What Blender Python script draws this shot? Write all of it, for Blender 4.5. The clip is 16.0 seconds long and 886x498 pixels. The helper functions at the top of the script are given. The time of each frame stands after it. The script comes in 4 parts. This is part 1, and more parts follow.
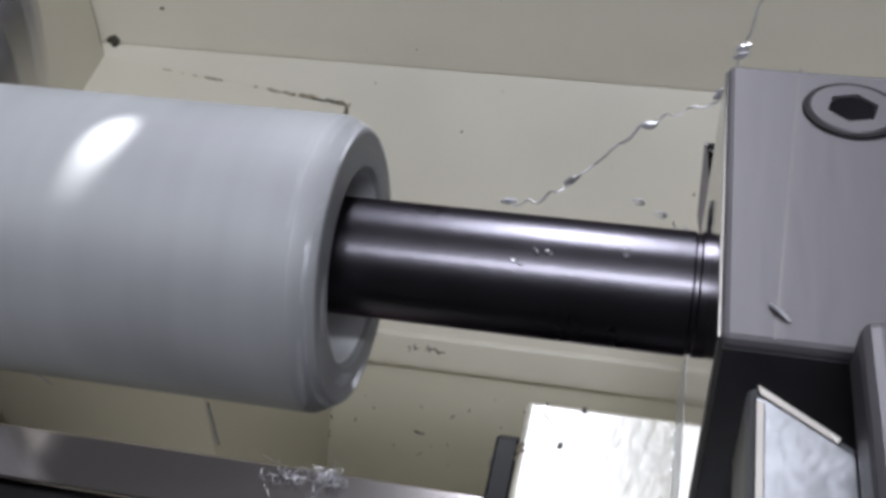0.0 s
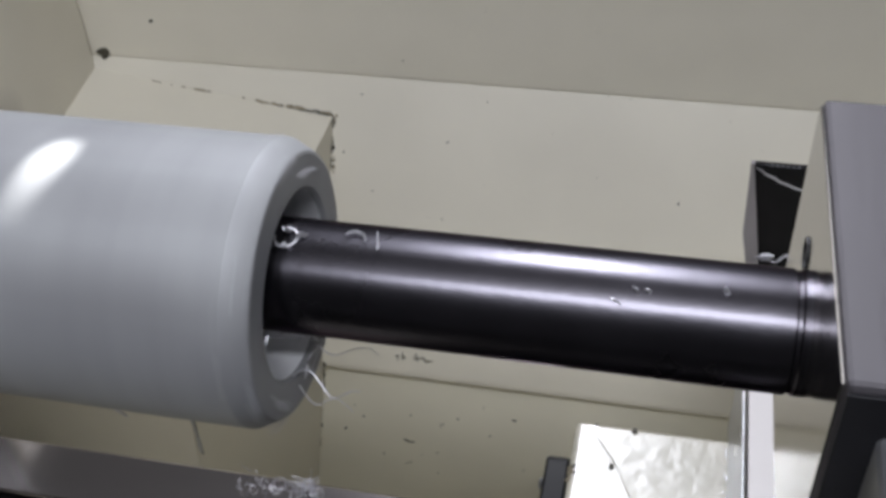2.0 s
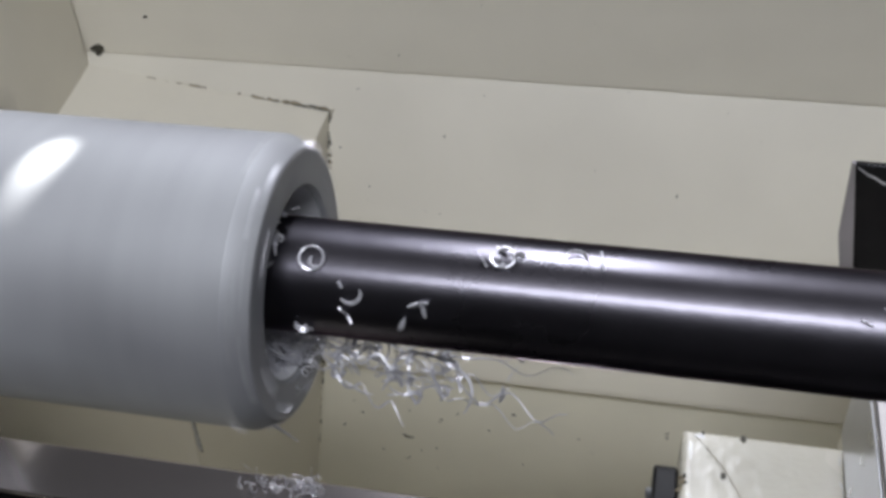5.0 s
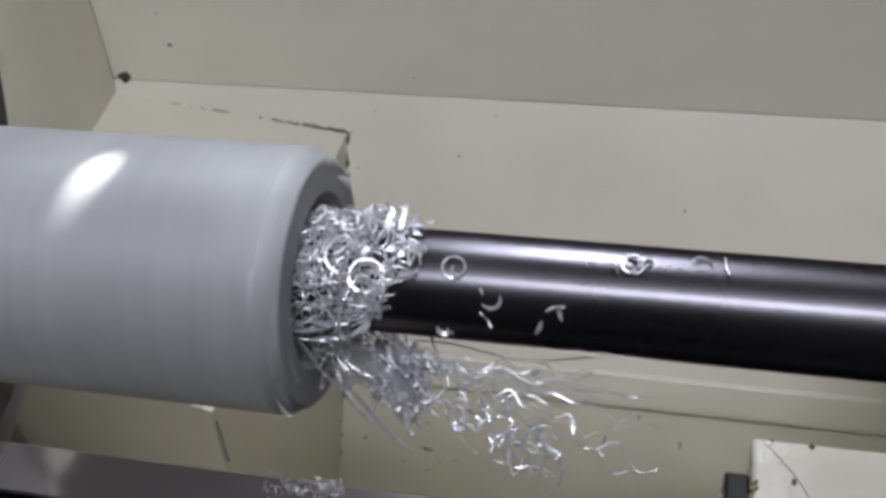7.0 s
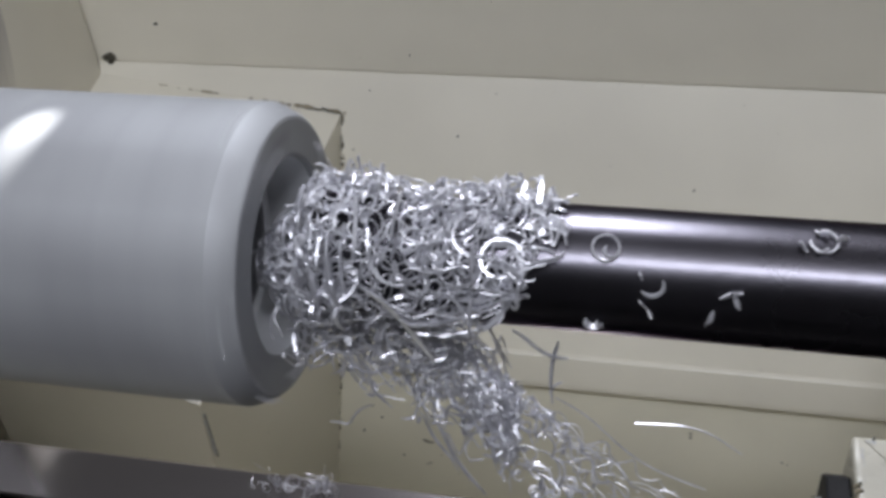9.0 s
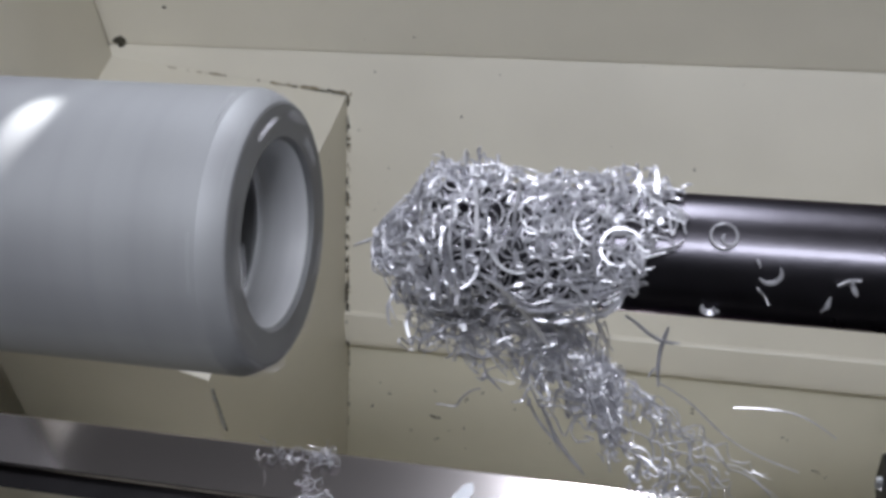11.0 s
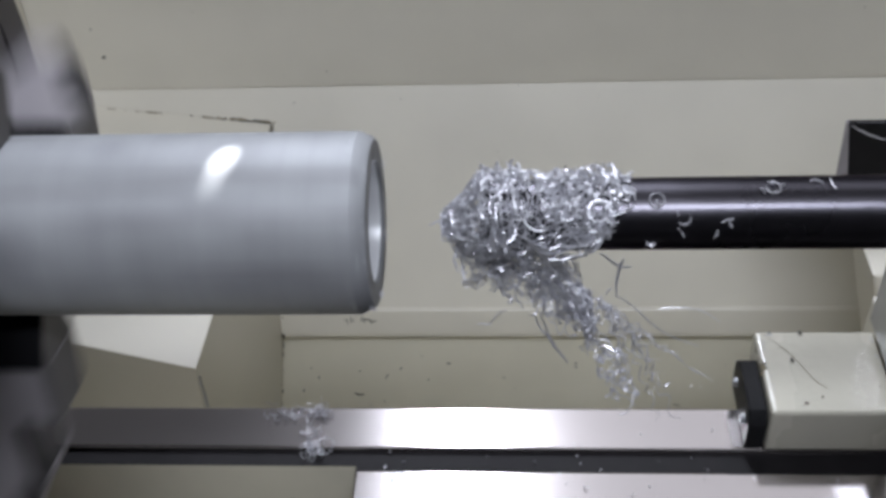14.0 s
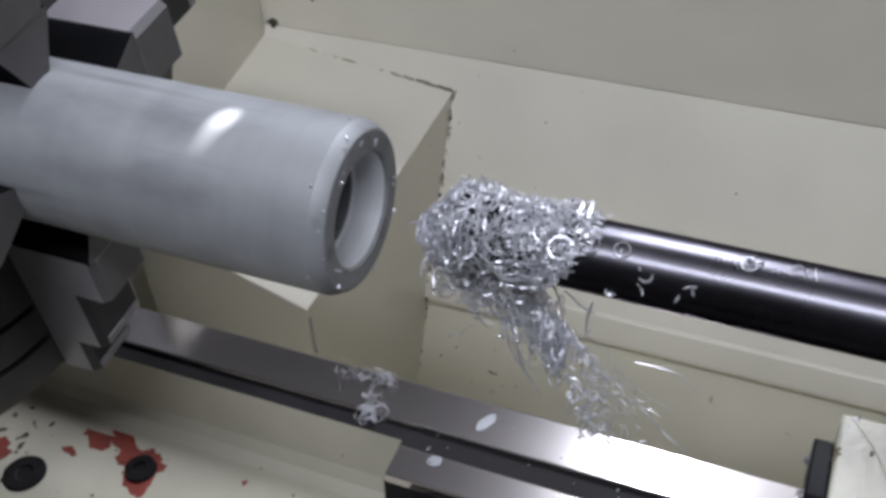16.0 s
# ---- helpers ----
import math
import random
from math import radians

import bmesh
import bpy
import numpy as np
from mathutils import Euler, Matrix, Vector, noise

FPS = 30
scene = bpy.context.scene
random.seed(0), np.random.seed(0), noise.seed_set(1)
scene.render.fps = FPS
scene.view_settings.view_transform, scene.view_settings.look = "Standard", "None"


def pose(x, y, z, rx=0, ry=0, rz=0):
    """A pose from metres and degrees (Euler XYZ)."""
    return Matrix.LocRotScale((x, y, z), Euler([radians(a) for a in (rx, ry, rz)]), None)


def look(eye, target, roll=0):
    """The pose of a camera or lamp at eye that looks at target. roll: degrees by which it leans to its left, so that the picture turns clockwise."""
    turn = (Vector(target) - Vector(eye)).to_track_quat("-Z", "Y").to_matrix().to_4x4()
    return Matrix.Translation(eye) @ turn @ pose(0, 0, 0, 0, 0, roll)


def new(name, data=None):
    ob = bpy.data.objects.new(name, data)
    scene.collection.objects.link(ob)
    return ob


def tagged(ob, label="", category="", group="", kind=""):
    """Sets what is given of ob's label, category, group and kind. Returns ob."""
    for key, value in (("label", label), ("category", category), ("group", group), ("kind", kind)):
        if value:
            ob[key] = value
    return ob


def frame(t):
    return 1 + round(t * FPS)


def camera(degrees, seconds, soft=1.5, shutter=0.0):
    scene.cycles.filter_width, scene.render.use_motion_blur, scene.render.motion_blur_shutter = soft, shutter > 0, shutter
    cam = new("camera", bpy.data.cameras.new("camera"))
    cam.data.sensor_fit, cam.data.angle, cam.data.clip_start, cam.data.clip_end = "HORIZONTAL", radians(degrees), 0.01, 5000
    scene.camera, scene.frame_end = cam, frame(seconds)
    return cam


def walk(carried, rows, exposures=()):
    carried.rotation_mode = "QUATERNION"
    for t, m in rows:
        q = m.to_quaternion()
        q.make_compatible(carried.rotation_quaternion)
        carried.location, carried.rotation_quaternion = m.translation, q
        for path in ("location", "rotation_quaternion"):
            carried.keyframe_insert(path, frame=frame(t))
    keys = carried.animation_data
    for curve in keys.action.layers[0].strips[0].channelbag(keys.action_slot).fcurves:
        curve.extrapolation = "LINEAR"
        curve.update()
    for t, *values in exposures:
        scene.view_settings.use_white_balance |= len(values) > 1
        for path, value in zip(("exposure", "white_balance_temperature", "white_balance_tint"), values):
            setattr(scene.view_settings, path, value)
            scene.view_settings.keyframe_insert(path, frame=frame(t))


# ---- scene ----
# World: x along the spindle axis (the work's free end at x = 0), y to the back of the lathe, z up; the axis is z = 0.
cam = camera(44.0, 16.0, soft=3.6, shutter=0.4)
walk(cam, [
    (0.0, pose(0.0593, -0.1647, 0.1560, 48.79, 2.15, 11.89)),
    (0.5, pose(0.0686, -0.1682, 0.1598, 49.21, 2.53, 11.51)),
    (1.0, pose(0.0774, -0.1750, 0.1586, 49.20, 2.87, 11.68)),
    (1.5, pose(0.0853, -0.1674, 0.1589, 49.07, 3.31, 11.58)),
    (2.0, pose(0.0745, -0.1628, 0.1603, 49.08, 2.57, 12.15)),
    (2.5, pose(0.0836, -0.1628, 0.1593, 49.24, 3.24, 11.84)),
    (3.0, pose(0.0817, -0.1587, 0.1569, 49.24, 3.45, 11.58)),
    (3.5, pose(0.0840, -0.1631, 0.1590, 49.02, 3.59, 11.27)),
    (4.0, pose(0.0850, -0.1556, 0.1534, 48.93, 3.85, 10.72)),
    (4.5, pose(0.0826, -0.1542, 0.1509, 48.69, 3.10, 10.62)),
    (5.0, pose(0.0726, -0.1606, 0.1592, 48.72, 2.81, 11.66)),
    (7.5, pose(0.0803, -0.1819, 0.1709, 50.15, 4.10, 12.01)),
    (8.0, pose(0.0801, -0.1792, 0.1713, 50.17, 3.99, 12.46)),
    (8.5, pose(0.0853, -0.1701, 0.1612, 50.15, 4.37, 12.05)),
    (9.0, pose(0.0784, -0.1609, 0.1468, 49.56, 4.56, 11.87)),
    (9.5, pose(0.0771, -0.1580, 0.1423, 49.38, 4.93, 11.92)),
    (10.0, pose(0.0835, -0.1623, 0.1439, 49.11, 5.43, 11.86)),
    (12.5, pose(0.0897, -0.1985, 0.1867, 48.04, 4.49, 13.21)),
    (13.0, pose(0.0633, -0.2361, 0.2064, 47.80, 3.74, 9.33)),
    (13.5, pose(0.0471, -0.2657, 0.2365, 47.72, 2.71, 1.39)),
    (14.0, pose(0.0491, -0.2897, 0.2455, 48.37, 2.88, 2.68)),
    (14.5, pose(0.0979, -0.2738, 0.2467, 47.34, 2.94, 7.27)),
    (15.0, pose(0.1207, -0.2655, 0.2507, 47.60, 3.49, 13.94)),
    (15.5, pose(0.1380, -0.2558, 0.2446, 47.84, 4.21, 20.58)),
    (16.0, pose(0.1491, -0.2573, 0.2465, 47.82, 3.19, 21.97)),
], exposures=[(0.0, 0.0, 6450, 10), (2.0, 0.04, 6550, 10), (5.0, 0.12, 6500, 10), (7.5, -0.05, 6500, 10), (10.0, -0.05, 6450, 10), (12.5, -0.01, 6450, 10),
               (13.5, -0.02, 6350, 10), (14.5, -0.10, 6250, 10), (16.0, 0.0, 6300, 10)])

# ---- light: two ceiling fixtures of the workshop, added unseen lamps and its pale walls ----
world = bpy.data.worlds.new("workshop_air")
scene.world = world
world.use_nodes = True
world.node_tree.nodes["Background"].inputs[0].default_value = (0.75, 0.8, 0.9, 1)
world.node_tree.nodes["Background"].inputs[1].default_value = 0.06


def area_lamp(name, m, sx, sy, watts, colour):
    d = bpy.data.lights.new(name, "AREA")
    d.shape, d.size, d.size_y, d.energy, d.color = "RECTANGLE", sx, sy, watts, colour
    ob = new(name, d)
    ob.matrix_world = m
    return ob


# two hanging fluorescent fixtures; unseen up-facing panels are added to brighten the pale ceiling
area_lamp("ceiling_fixture", look((-0.10, 1.60, 1.55), (-0.10, 1.30, 0.0)), 0.16, 1.3, 48, (0.93, 0.96, 1.06))
area_lamp("ceiling_fixture", look((0.15, -0.75, 1.25), (0.0, 0.1, -0.2)), 0.9, 0.08, 16, (0.92, 0.95, 1.04))
area_lamp("ceiling_fill", look((0.55, 1.60, 1.60), (0.55, 1.60, 3.0)), 1.7, 1.5, 12, (0.95, 0.96, 1.03))
area_lamp("ceiling_fill", look((0.15, -0.75, 1.20), (0.15, -0.75, 3.0)), 0.9, 0.4, 11, (0.94, 0.95, 1.03))
# unseen narrow spot, added only to put the bright patch on the tube
beam = new("tube_patch_spot", bpy.data.lights.new("tube_patch_spot", "SPOT"))
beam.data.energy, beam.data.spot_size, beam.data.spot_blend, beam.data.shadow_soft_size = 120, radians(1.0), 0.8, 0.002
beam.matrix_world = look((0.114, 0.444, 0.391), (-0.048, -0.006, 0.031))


# ---- materials ----
def material(name, colour, rough=0.5, metal=0.0, vary=0.12, scale=30.0, bump=0.0, bump_scale=200.0, stretch=(1, 1, 1),
             dirt=None, dirt_scale=60.0, dirt_at=0.72, coat=0.0, rough_vary=0.1, shine=0.5):
    m = bpy.data.materials.new(name)
    m.use_nodes = True
    nt = m.node_tree
    b = nt.nodes["Principled BSDF"]
    b.inputs["Metallic"].default_value = metal
    b.inputs["Coat Weight"].default_value = coat
    b.inputs["Specular IOR Level"].default_value = shine
    b.inputs["Coat Roughness"].default_value = 0.12
    tc = nt.nodes.new("ShaderNodeTexCoord")
    mp = nt.nodes.new("ShaderNodeMapping")
    mp.inputs["Scale"].default_value = stretch
    nt.links.new(tc.outputs["Object"], mp.inputs["Vector"])
    n1 = nt.nodes.new("ShaderNodeTexNoise")
    n1.inputs["Scale"].default_value, n1.inputs["Detail"].default_value = scale, 6
    nt.links.new(mp.outputs[0], n1.inputs["Vector"])
    ramp = nt.nodes.new("ShaderNodeValToRGB")
    ramp.color_ramp.elements[0].position, ramp.color_ramp.elements[1].position = 0.3, 0.7
    ramp.color_ramp.elements[0].color = (*[c * (1 - vary) for c in colour], 1)
    ramp.color_ramp.elements[1].color = (*[min(1, c * (1 + vary)) for c in colour], 1)
    nt.links.new(n1.outputs["Fac"], ramp.inputs["Fac"])
    out = ramp.outputs["Color"]
    if dirt:
        n2 = nt.nodes.new("ShaderNodeTexNoise")
        n2.inputs["Scale"].default_value, n2.inputs["Detail"].default_value = dirt_scale, 3
        nt.links.new(tc.outputs["Object"], n2.inputs["Vector"])
        r2 = nt.nodes.new("ShaderNodeValToRGB")
        r2.color_ramp.elements[0].position, r2.color_ramp.elements[1].position = dirt_at, dirt_at + 0.03
        r2.color_ramp.elements[0].color, r2.color_ramp.elements[1].color = (0, 0, 0, 1), (1, 1, 1, 1)
        nt.links.new(n2.outputs["Fac"], r2.inputs["Fac"])
        mix = nt.nodes.new("ShaderNodeMixRGB")
        mix.inputs["Color2"].default_value = (*dirt, 1)
        nt.links.new(r2.outputs["Color"], mix.inputs["Fac"])
        nt.links.new(out, mix.inputs["Color1"])
        out = mix.outputs["Color"]
    nt.links.new(out, b.inputs["Base Color"])
    rr = nt.nodes.new("ShaderNodeMapRange")
    rr.inputs["To Min"].default_value, rr.inputs["To Max"].default_value = max(0.02, rough - rough_vary), rough + rough_vary
    nt.links.new(n1.outputs["Fac"], rr.inputs["Value"])
    nt.links.new(rr.outputs["Result"], b.inputs["Roughness"])
    if bump:
        n3 = nt.nodes.new("ShaderNodeTexNoise")
        n3.inputs["Scale"].default_value, n3.inputs["Detail"].default_value = bump_scale, 4
        nt.links.new(mp.outputs[0], n3.inputs["Vector"])
        bp = nt.nodes.new("ShaderNodeBump")
        bp.inputs["Strength"].default_value, bp.inputs["Distance"].default_value = bump, 0.0006
        nt.links.new(n3.outputs["Fac"], bp.inputs["Height"])
        nt.links.new(bp.outputs["Normal"], b.inputs["Normal"])
    return m


CREAM = material("cream_paint", (0.66, 0.63, 0.54), 0.42, vary=0.05, scale=9, bump=0.15, bump_scale=60, dirt=(0.08, 0.07, 0.05),
                 dirt_scale=130, dirt_at=0.755)
CREAM_GLOSS = material("glossy_cream_paint", (0.46, 0.44, 0.365), 0.27, vary=0.06, scale=14, bump=0.5, bump_scale=190,
                       dirt=(0.07, 0.05, 0.04), dirt_scale=90, dirt_at=0.74, coat=0.12)
OLIVE = material("dull_cream_paint", (0.75, 0.72, 0.60), 0.5, vary=0.06, scale=10, bump=0.2, bump_scale=50, dirt=(0.07, 0.06, 0.04),
                 dirt_scale=75, dirt_at=0.75)
# a darker cream with specks, for the casting of the bed gap
CREAM_DARK = material("darker_cream_paint", (0.42, 0.395, 0.315), 0.4, vary=0.12, scale=14, bump=0.2, bump_scale=50, dirt=(0.09, 0.08, 0.06),
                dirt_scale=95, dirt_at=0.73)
ALU = material("turned_aluminium", (0.30, 0.308, 0.318), 0.58, 0.35, vary=0.07, scale=45, bump=0.05, bump_scale=900, stretch=(1, 0.25, 0.25),
               dirt=(0.16, 0.165, 0.18), dirt_scale=70, dirt_at=0.76)


def stain(m, colour, amount, scale, stretch, lo, hi):
    """Lays a soft pattern of stains or drag marks over a material's colour."""
    nt = m.node_tree
    b = nt.nodes["Principled BSDF"]
    src = b.inputs["Base Color"].links[0].from_socket
    tc, mp, no, mr, mix = [nt.nodes.new("ShaderNode" + k) for k in ("TexCoord", "Mapping", "TexNoise", "MapRange", "MixRGB")]
    mp.inputs["Scale"].default_value = stretch
    no.inputs["Scale"].default_value, no.inputs["Detail"].default_value = scale, 7
    mr.inputs["From Min"].default_value, mr.inputs["From Max"].default_value, mr.inputs["To Max"].default_value = lo, hi, amount
    mix.inputs["Color2"].default_value = (*colour, 1)
    nt.links.new(tc.outputs["Object"], mp.inputs["Vector"])
    nt.links.new(mp.outputs[0], no.inputs["Vector"])
    nt.links.new(no.outputs["Fac"], mr.inputs["Value"])
    nt.links.new(mr.outputs["Result"], mix.inputs["Fac"])
    nt.links.new(src, mix.inputs["Color1"])
    nt.links.new(mix.outputs["Color"], b.inputs["Base Color"])


stain(ALU, (0.17, 0.17, 0.185), 0.75, 38, (0.4, 1, 1), 0.47, 0.66)       # dull smears along the tube
stain(ALU, (0.46, 0.47, 0.485), 0.4, 16, (0.6, 1, 1), 0.46, 0.64)           # paler patches
stain(ALU, (0.13, 0.125, 0.13), 0.55, 60, (0.10, 2.2, 2.2), 0.58, 0.70)    # drag marks
stain(ALU, (0.21, 0.215, 0.23), 0.14, 130, (1, 0.01, 0.01), 0.45, 0.68)   # turned bands round it
stain(ALU, (0.42, 0.43, 0.44), 0.10, 45, (1, 0.01, 0.01), 0.50, 0.66)
ALU_BORE = material("bored_aluminium", (0.84, 0.85, 0.87), 0.3, 0.3, vary=0.08, scale=120, bump=0.06, bump_scale=700, stretch=(1, 0.02, 0.02))
BAR = material("dark_polished_steel", (0.076, 0.073, 0.084), 0.28, 1.0, vary=0.12, scale=40, rough_vary=0.04, bump=0.06, bump_scale=500)
BAR.node_tree.nodes["Principled BSDF"].inputs["Specular Tint"].default_value = (0.35, 0.32, 0.33, 1)   # dims reflections at grazing angles
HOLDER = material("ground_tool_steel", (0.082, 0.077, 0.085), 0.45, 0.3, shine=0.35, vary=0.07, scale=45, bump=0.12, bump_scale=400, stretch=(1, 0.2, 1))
STEEL = material("bright_steel", (0.42, 0.43, 0.45), 0.3, 0.9, vary=0.12, scale=50, bump=0.15, bump_scale=300)
TOOL = material("scuffed_tool_steel", (0.20, 0.205, 0.22), 0.36, 0.8, vary=0.3, scale=60, bump=0.25, bump_scale=250)
WAY = material("ground_bed_way", (0.46, 0.43, 0.425), 0.12, 0.95, vary=0.04, scale=25, stretch=(0.15, 1, 1), rough_vary=0.012)
SLIDE = material("bright_ground_slide", (0.60, 0.59, 0.60), 0.09, 0.95, vary=0.04, scale=25, stretch=(0.15, 1, 1), rough_vary=0.012)
# near-black, for the groove and the casting between the ways
GROOVE = material("near_black_cast_iron", (0.011, 0.010, 0.011), 0.55, 0.0, vary=0.3, scale=60, shine=0.12)
# dark steel, also put on faces and gaps that stand in shade
DARKSTEEL = material("dark_steel", (0.03, 0.03, 0.034), 0.42, 0.5, vary=0.2, scale=60)
BLACK = material("black_paint", (0.010, 0.0095, 0.010), 0.5, shine=0.08, vary=0.2, scale=80, dirt=(0.4, 0.4, 0.4), dirt_scale=300, dirt_at=0.77)
RUBBER = material("black_rubber", (0.012, 0.012, 0.013), 0.45, vary=0.2, scale=90, bump=0.3, shine=0.1)
CHUCK = material("worn_chuck_steel", (0.095, 0.089, 0.09), 0.42, 0.6, vary=0.15, scale=30, bump=0.12, bump_scale=250)
# jaw sides are paler and ends darker, as the light falls on them
JAW_SIDE = material("lit_jaw_steel", (0.28, 0.262, 0.275), 0.42, 0.25, vary=0.08, scale=40, bump=0.08, bump_scale=300, shine=0.4)
JAW_END = material("shaded_jaw_steel", (0.14, 0.134, 0.136), 0.45, 0.2, vary=0.12, scale=40, bump=0.1, bump_scale=300, shine=0.3)
POLISHED = material("polished_tool_steel", (0.50, 0.48, 0.46), 0.14, 0.97, vary=0.06, scale=60, rough_vary=0.03)
SWARF = material("aluminium_swarf", (0.66, 0.66, 0.70), 0.40, 0.66, vary=0.2, scale=300, rough_vary=0.12)
GRIME = material("black_grime", (0.05, 0.046, 0.032), 0.7, vary=0.4, scale=400)
SMUDGE = material("brown_oily_smudge", (0.27, 0.235, 0.165), 0.5, vary=0.3, scale=250)
LIGHT_PATCH = material("pale_light_patch", (0.21, 0.215, 0.23), 0.3, 0.35, vary=0.06, scale=120)
RED = material("red_primer", (0.17, 0.024, 0.013), 0.6, vary=0.25, scale=150, bump=0.4)
# black stands in for the shade inside shallow sockets and recesses
HOLE = material("recess_shade_black", (0.008, 0.008, 0.009), 0.9, vary=0.2, shine=0.02)
ROOM = material("workshop_plaster", (0.24, 0.236, 0.232), 0.8, vary=0.06, scale=3)
CEILING = material("white_ceiling_paint", (0.72, 0.71, 0.70), 0.8, vary=0.04, scale=3)
FLOOR = material("concrete_floor", (0.07, 0.067, 0.064), 0.8, vary=0.2, scale=8, bump=0.3)


# ---- mesh helpers ----
def smooth(me, angle=14):
    for p in me.polygons:
        p.use_smooth = True
    me.set_sharp_from_angle(angle=radians(angle))


def part(name, bm, mat, parent=None, label="", at=None):
    bmesh.ops.recalc_face_normals(bm, faces=bm.faces)
    me = bpy.data.meshes.new(name)
    bm.to_mesh(me)
    bm.free()
    me.materials.append(mat)
    smooth(me)
    ob = new(name, me)
    if parent:
        ob.parent = parent
    if label:
        ob["label"] = label
    if at is not None:
        ob.matrix_basis = at
    return ob


def thing(name, label, category, group="", kind="", at=None):
    ob = tagged(new(name), label, category, group, kind)
    if at is not None:
        ob.matrix_basis = at
    return ob


def box(x0, x1, y0, y1, z0, z1, bevel=0.001, seg=2, bm=None):
    bm = bm or bmesh.new()
    r = bmesh.ops.create_cube(bm, size=1, matrix=Matrix.Translation(((x0 + x1) / 2, (y0 + y1) / 2, (z0 + z1) / 2))
                              @ Matrix.Diagonal((x1 - x0, y1 - y0, z1 - z0, 1)))
    if bevel:
        es = list({e for v in r["verts"] for e in v.link_edges})
        bmesh.ops.bevel(bm, geom=es, offset=bevel, segments=seg, affect="EDGES", profile=0.5)
    return bm


def solid(points, faces, bevel=0.0, seg=2, bm=None):
    bm = bm or bmesh.new()
    vs = [bm.verts.new(p) for p in points]
    for f in faces:
        bm.faces.new([vs[i] for i in f])
    bmesh.ops.recalc_face_normals(bm, faces=bm.faces)
    if bevel:
        bmesh.ops.bevel(bm, geom=list(bm.edges), offset=bevel, segments=seg, affect="EDGES", profile=0.5)
    return bm


def prism(outline, lo, hi, axis="z", bevel=0.0, seg=2):
    """A prism on an outline of 2D points, from lo to hi along an axis."""
    def place(a, b, c):
        return {"x": (c, a, b), "y": (a, c, b), "z": (a, b, c)}[axis]
    n = len(outline)
    pts = [place(a, b, lo) for a, b in outline] + [place(a, b, hi) for a, b in outline]
    fs = [tuple(range(n))[::-1], tuple(range(n, 2 * n))] + [(i, (i + 1) % n, n + (i + 1) % n, n + i) for i in range(n)]
    return solid(pts, fs, bevel, seg)


def revolve(profile, n=96, bm=None, closed=False):
    """A profile of (x, radius) turned about the x axis."""
    bm = bm or bmesh.new()
    rings = []
    for x, r in profile:
        rings.append([bm.verts.new((x, r * math.cos(2 * math.pi * k / n), r * math.sin(2 * math.pi * k / n))) for k in range(n)]
                     if r > 1e-6 else [bm.verts.new((x, 0, 0))])
    pairs = list(zip(rings, rings[1:])) + ([(rings[-1], rings[0])] if closed else [])
    for a, b in pairs:
        for k in range(n):
            j = (k + 1) % n
            if len(a) == 1:
                bm.faces.new((a[0], b[k], b[j]))
            elif len(b) == 1:
                bm.faces.new((a[k], a[j], b[0]))
            else:
                bm.faces.new((a[k], a[j], b[j], b[k]))
    return bm


def ribbon(bm, path, width, thick, roll=0.0):
    """A flat shaving swept along a path of points."""
    rings = []
    up = Vector((0.3, 0.5, 0.8)).normalized()
    for i, p in enumerate(path):
        d = (path[min(i + 1, len(path) - 1)] - path[max(i - 1, 0)])
        d = d.normalized() if d.length > 1e-9 else Vector((1, 0, 0))
        s = d.cross(up)
        s = s.normalized() if s.length > 1e-4 else d.orthogonal().normalized()
        up = s.cross(d).normalized()
        t = min(1.0, 3.0 * min(i, len(path) - 1 - i) / len(path) + 0.25)
        a = s * math.cos(roll) + up * math.sin(roll)
        b = up * math.cos(roll) - s * math.sin(roll)
        w, h = a * width * t / 2, b * thick / 2
        rings.append([bm.verts.new(p + w + h), bm.verts.new(p - w + h), bm.verts.new(p - w - h), bm.verts.new(p + w - h)])
    for a, b in zip(rings, rings[1:]):
        for k in range(4):
            bm.faces.new((a[k], a[(k + 1) % 4], b[(k + 1) % 4], b[k]))
    bm.faces.new(rings[0][::-1])
    bm.faces.new(rings[-1])


def curl(rng, centre, radius, pitch, turns, axis, steps=14):
    """Points of a loose spiral shaving."""
    q = Vector(axis).normalized().to_track_quat("Z", "Y")
    n = max(5, int(turns * steps))
    ph, grow = rng.uniform(0, 6.28), rng.uniform(-0.35, 0.35)
    out = []
    for i in range(n + 1):
        u = i / n
        a = ph + 2 * math.pi * turns * u
        r = radius * (1 + grow * (u - 0.5))
        out.append(Vector(centre) + q @ Vector((r * math.cos(a), r * math.sin(a), pitch * turns * (u - 0.5))))
    return out


# ---- the large structure of the lathe ----
def wall_part(name, bm, mat, label):
    return tagged(part(name, bm, mat), label, kind="structure")


# splash guard: upright sheet, sloping chip chute, lip and lower panel
wall_part("wall_back", box(-0.9, 1.2, 0.440, 0.455, -0.2316, 0.02, 0.002), CREAM, "upright cream painted sheet metal splash guard")
wall_part("chip_chute", prism([(0.440, -0.2316), (0.455, -0.228), (0.364, -0.397), (0.3505, -0.3900)], -0.60, 1.2, "x", 0.001), CREAM,
          "sloping cream painted sheet metal chip chute")
wall_part("trim_lip", prism([(0.3508, -0.3890), (0.368, -0.394), (0.368, -0.4170), (0.3436, -0.4170), (0.3436, -0.4120), (0.3478, -0.3905)],
                            -0.60, 1.2, "x", 0.0012), CREAM, "raised cream painted lip under the chute")
wall_part("wall_lower", box(-0.60, 1.2, 0.352, 0.372, -0.70, -0.4185, 0.0), OLIVE, "dull cream painted lower bed panel with specks of dirt")
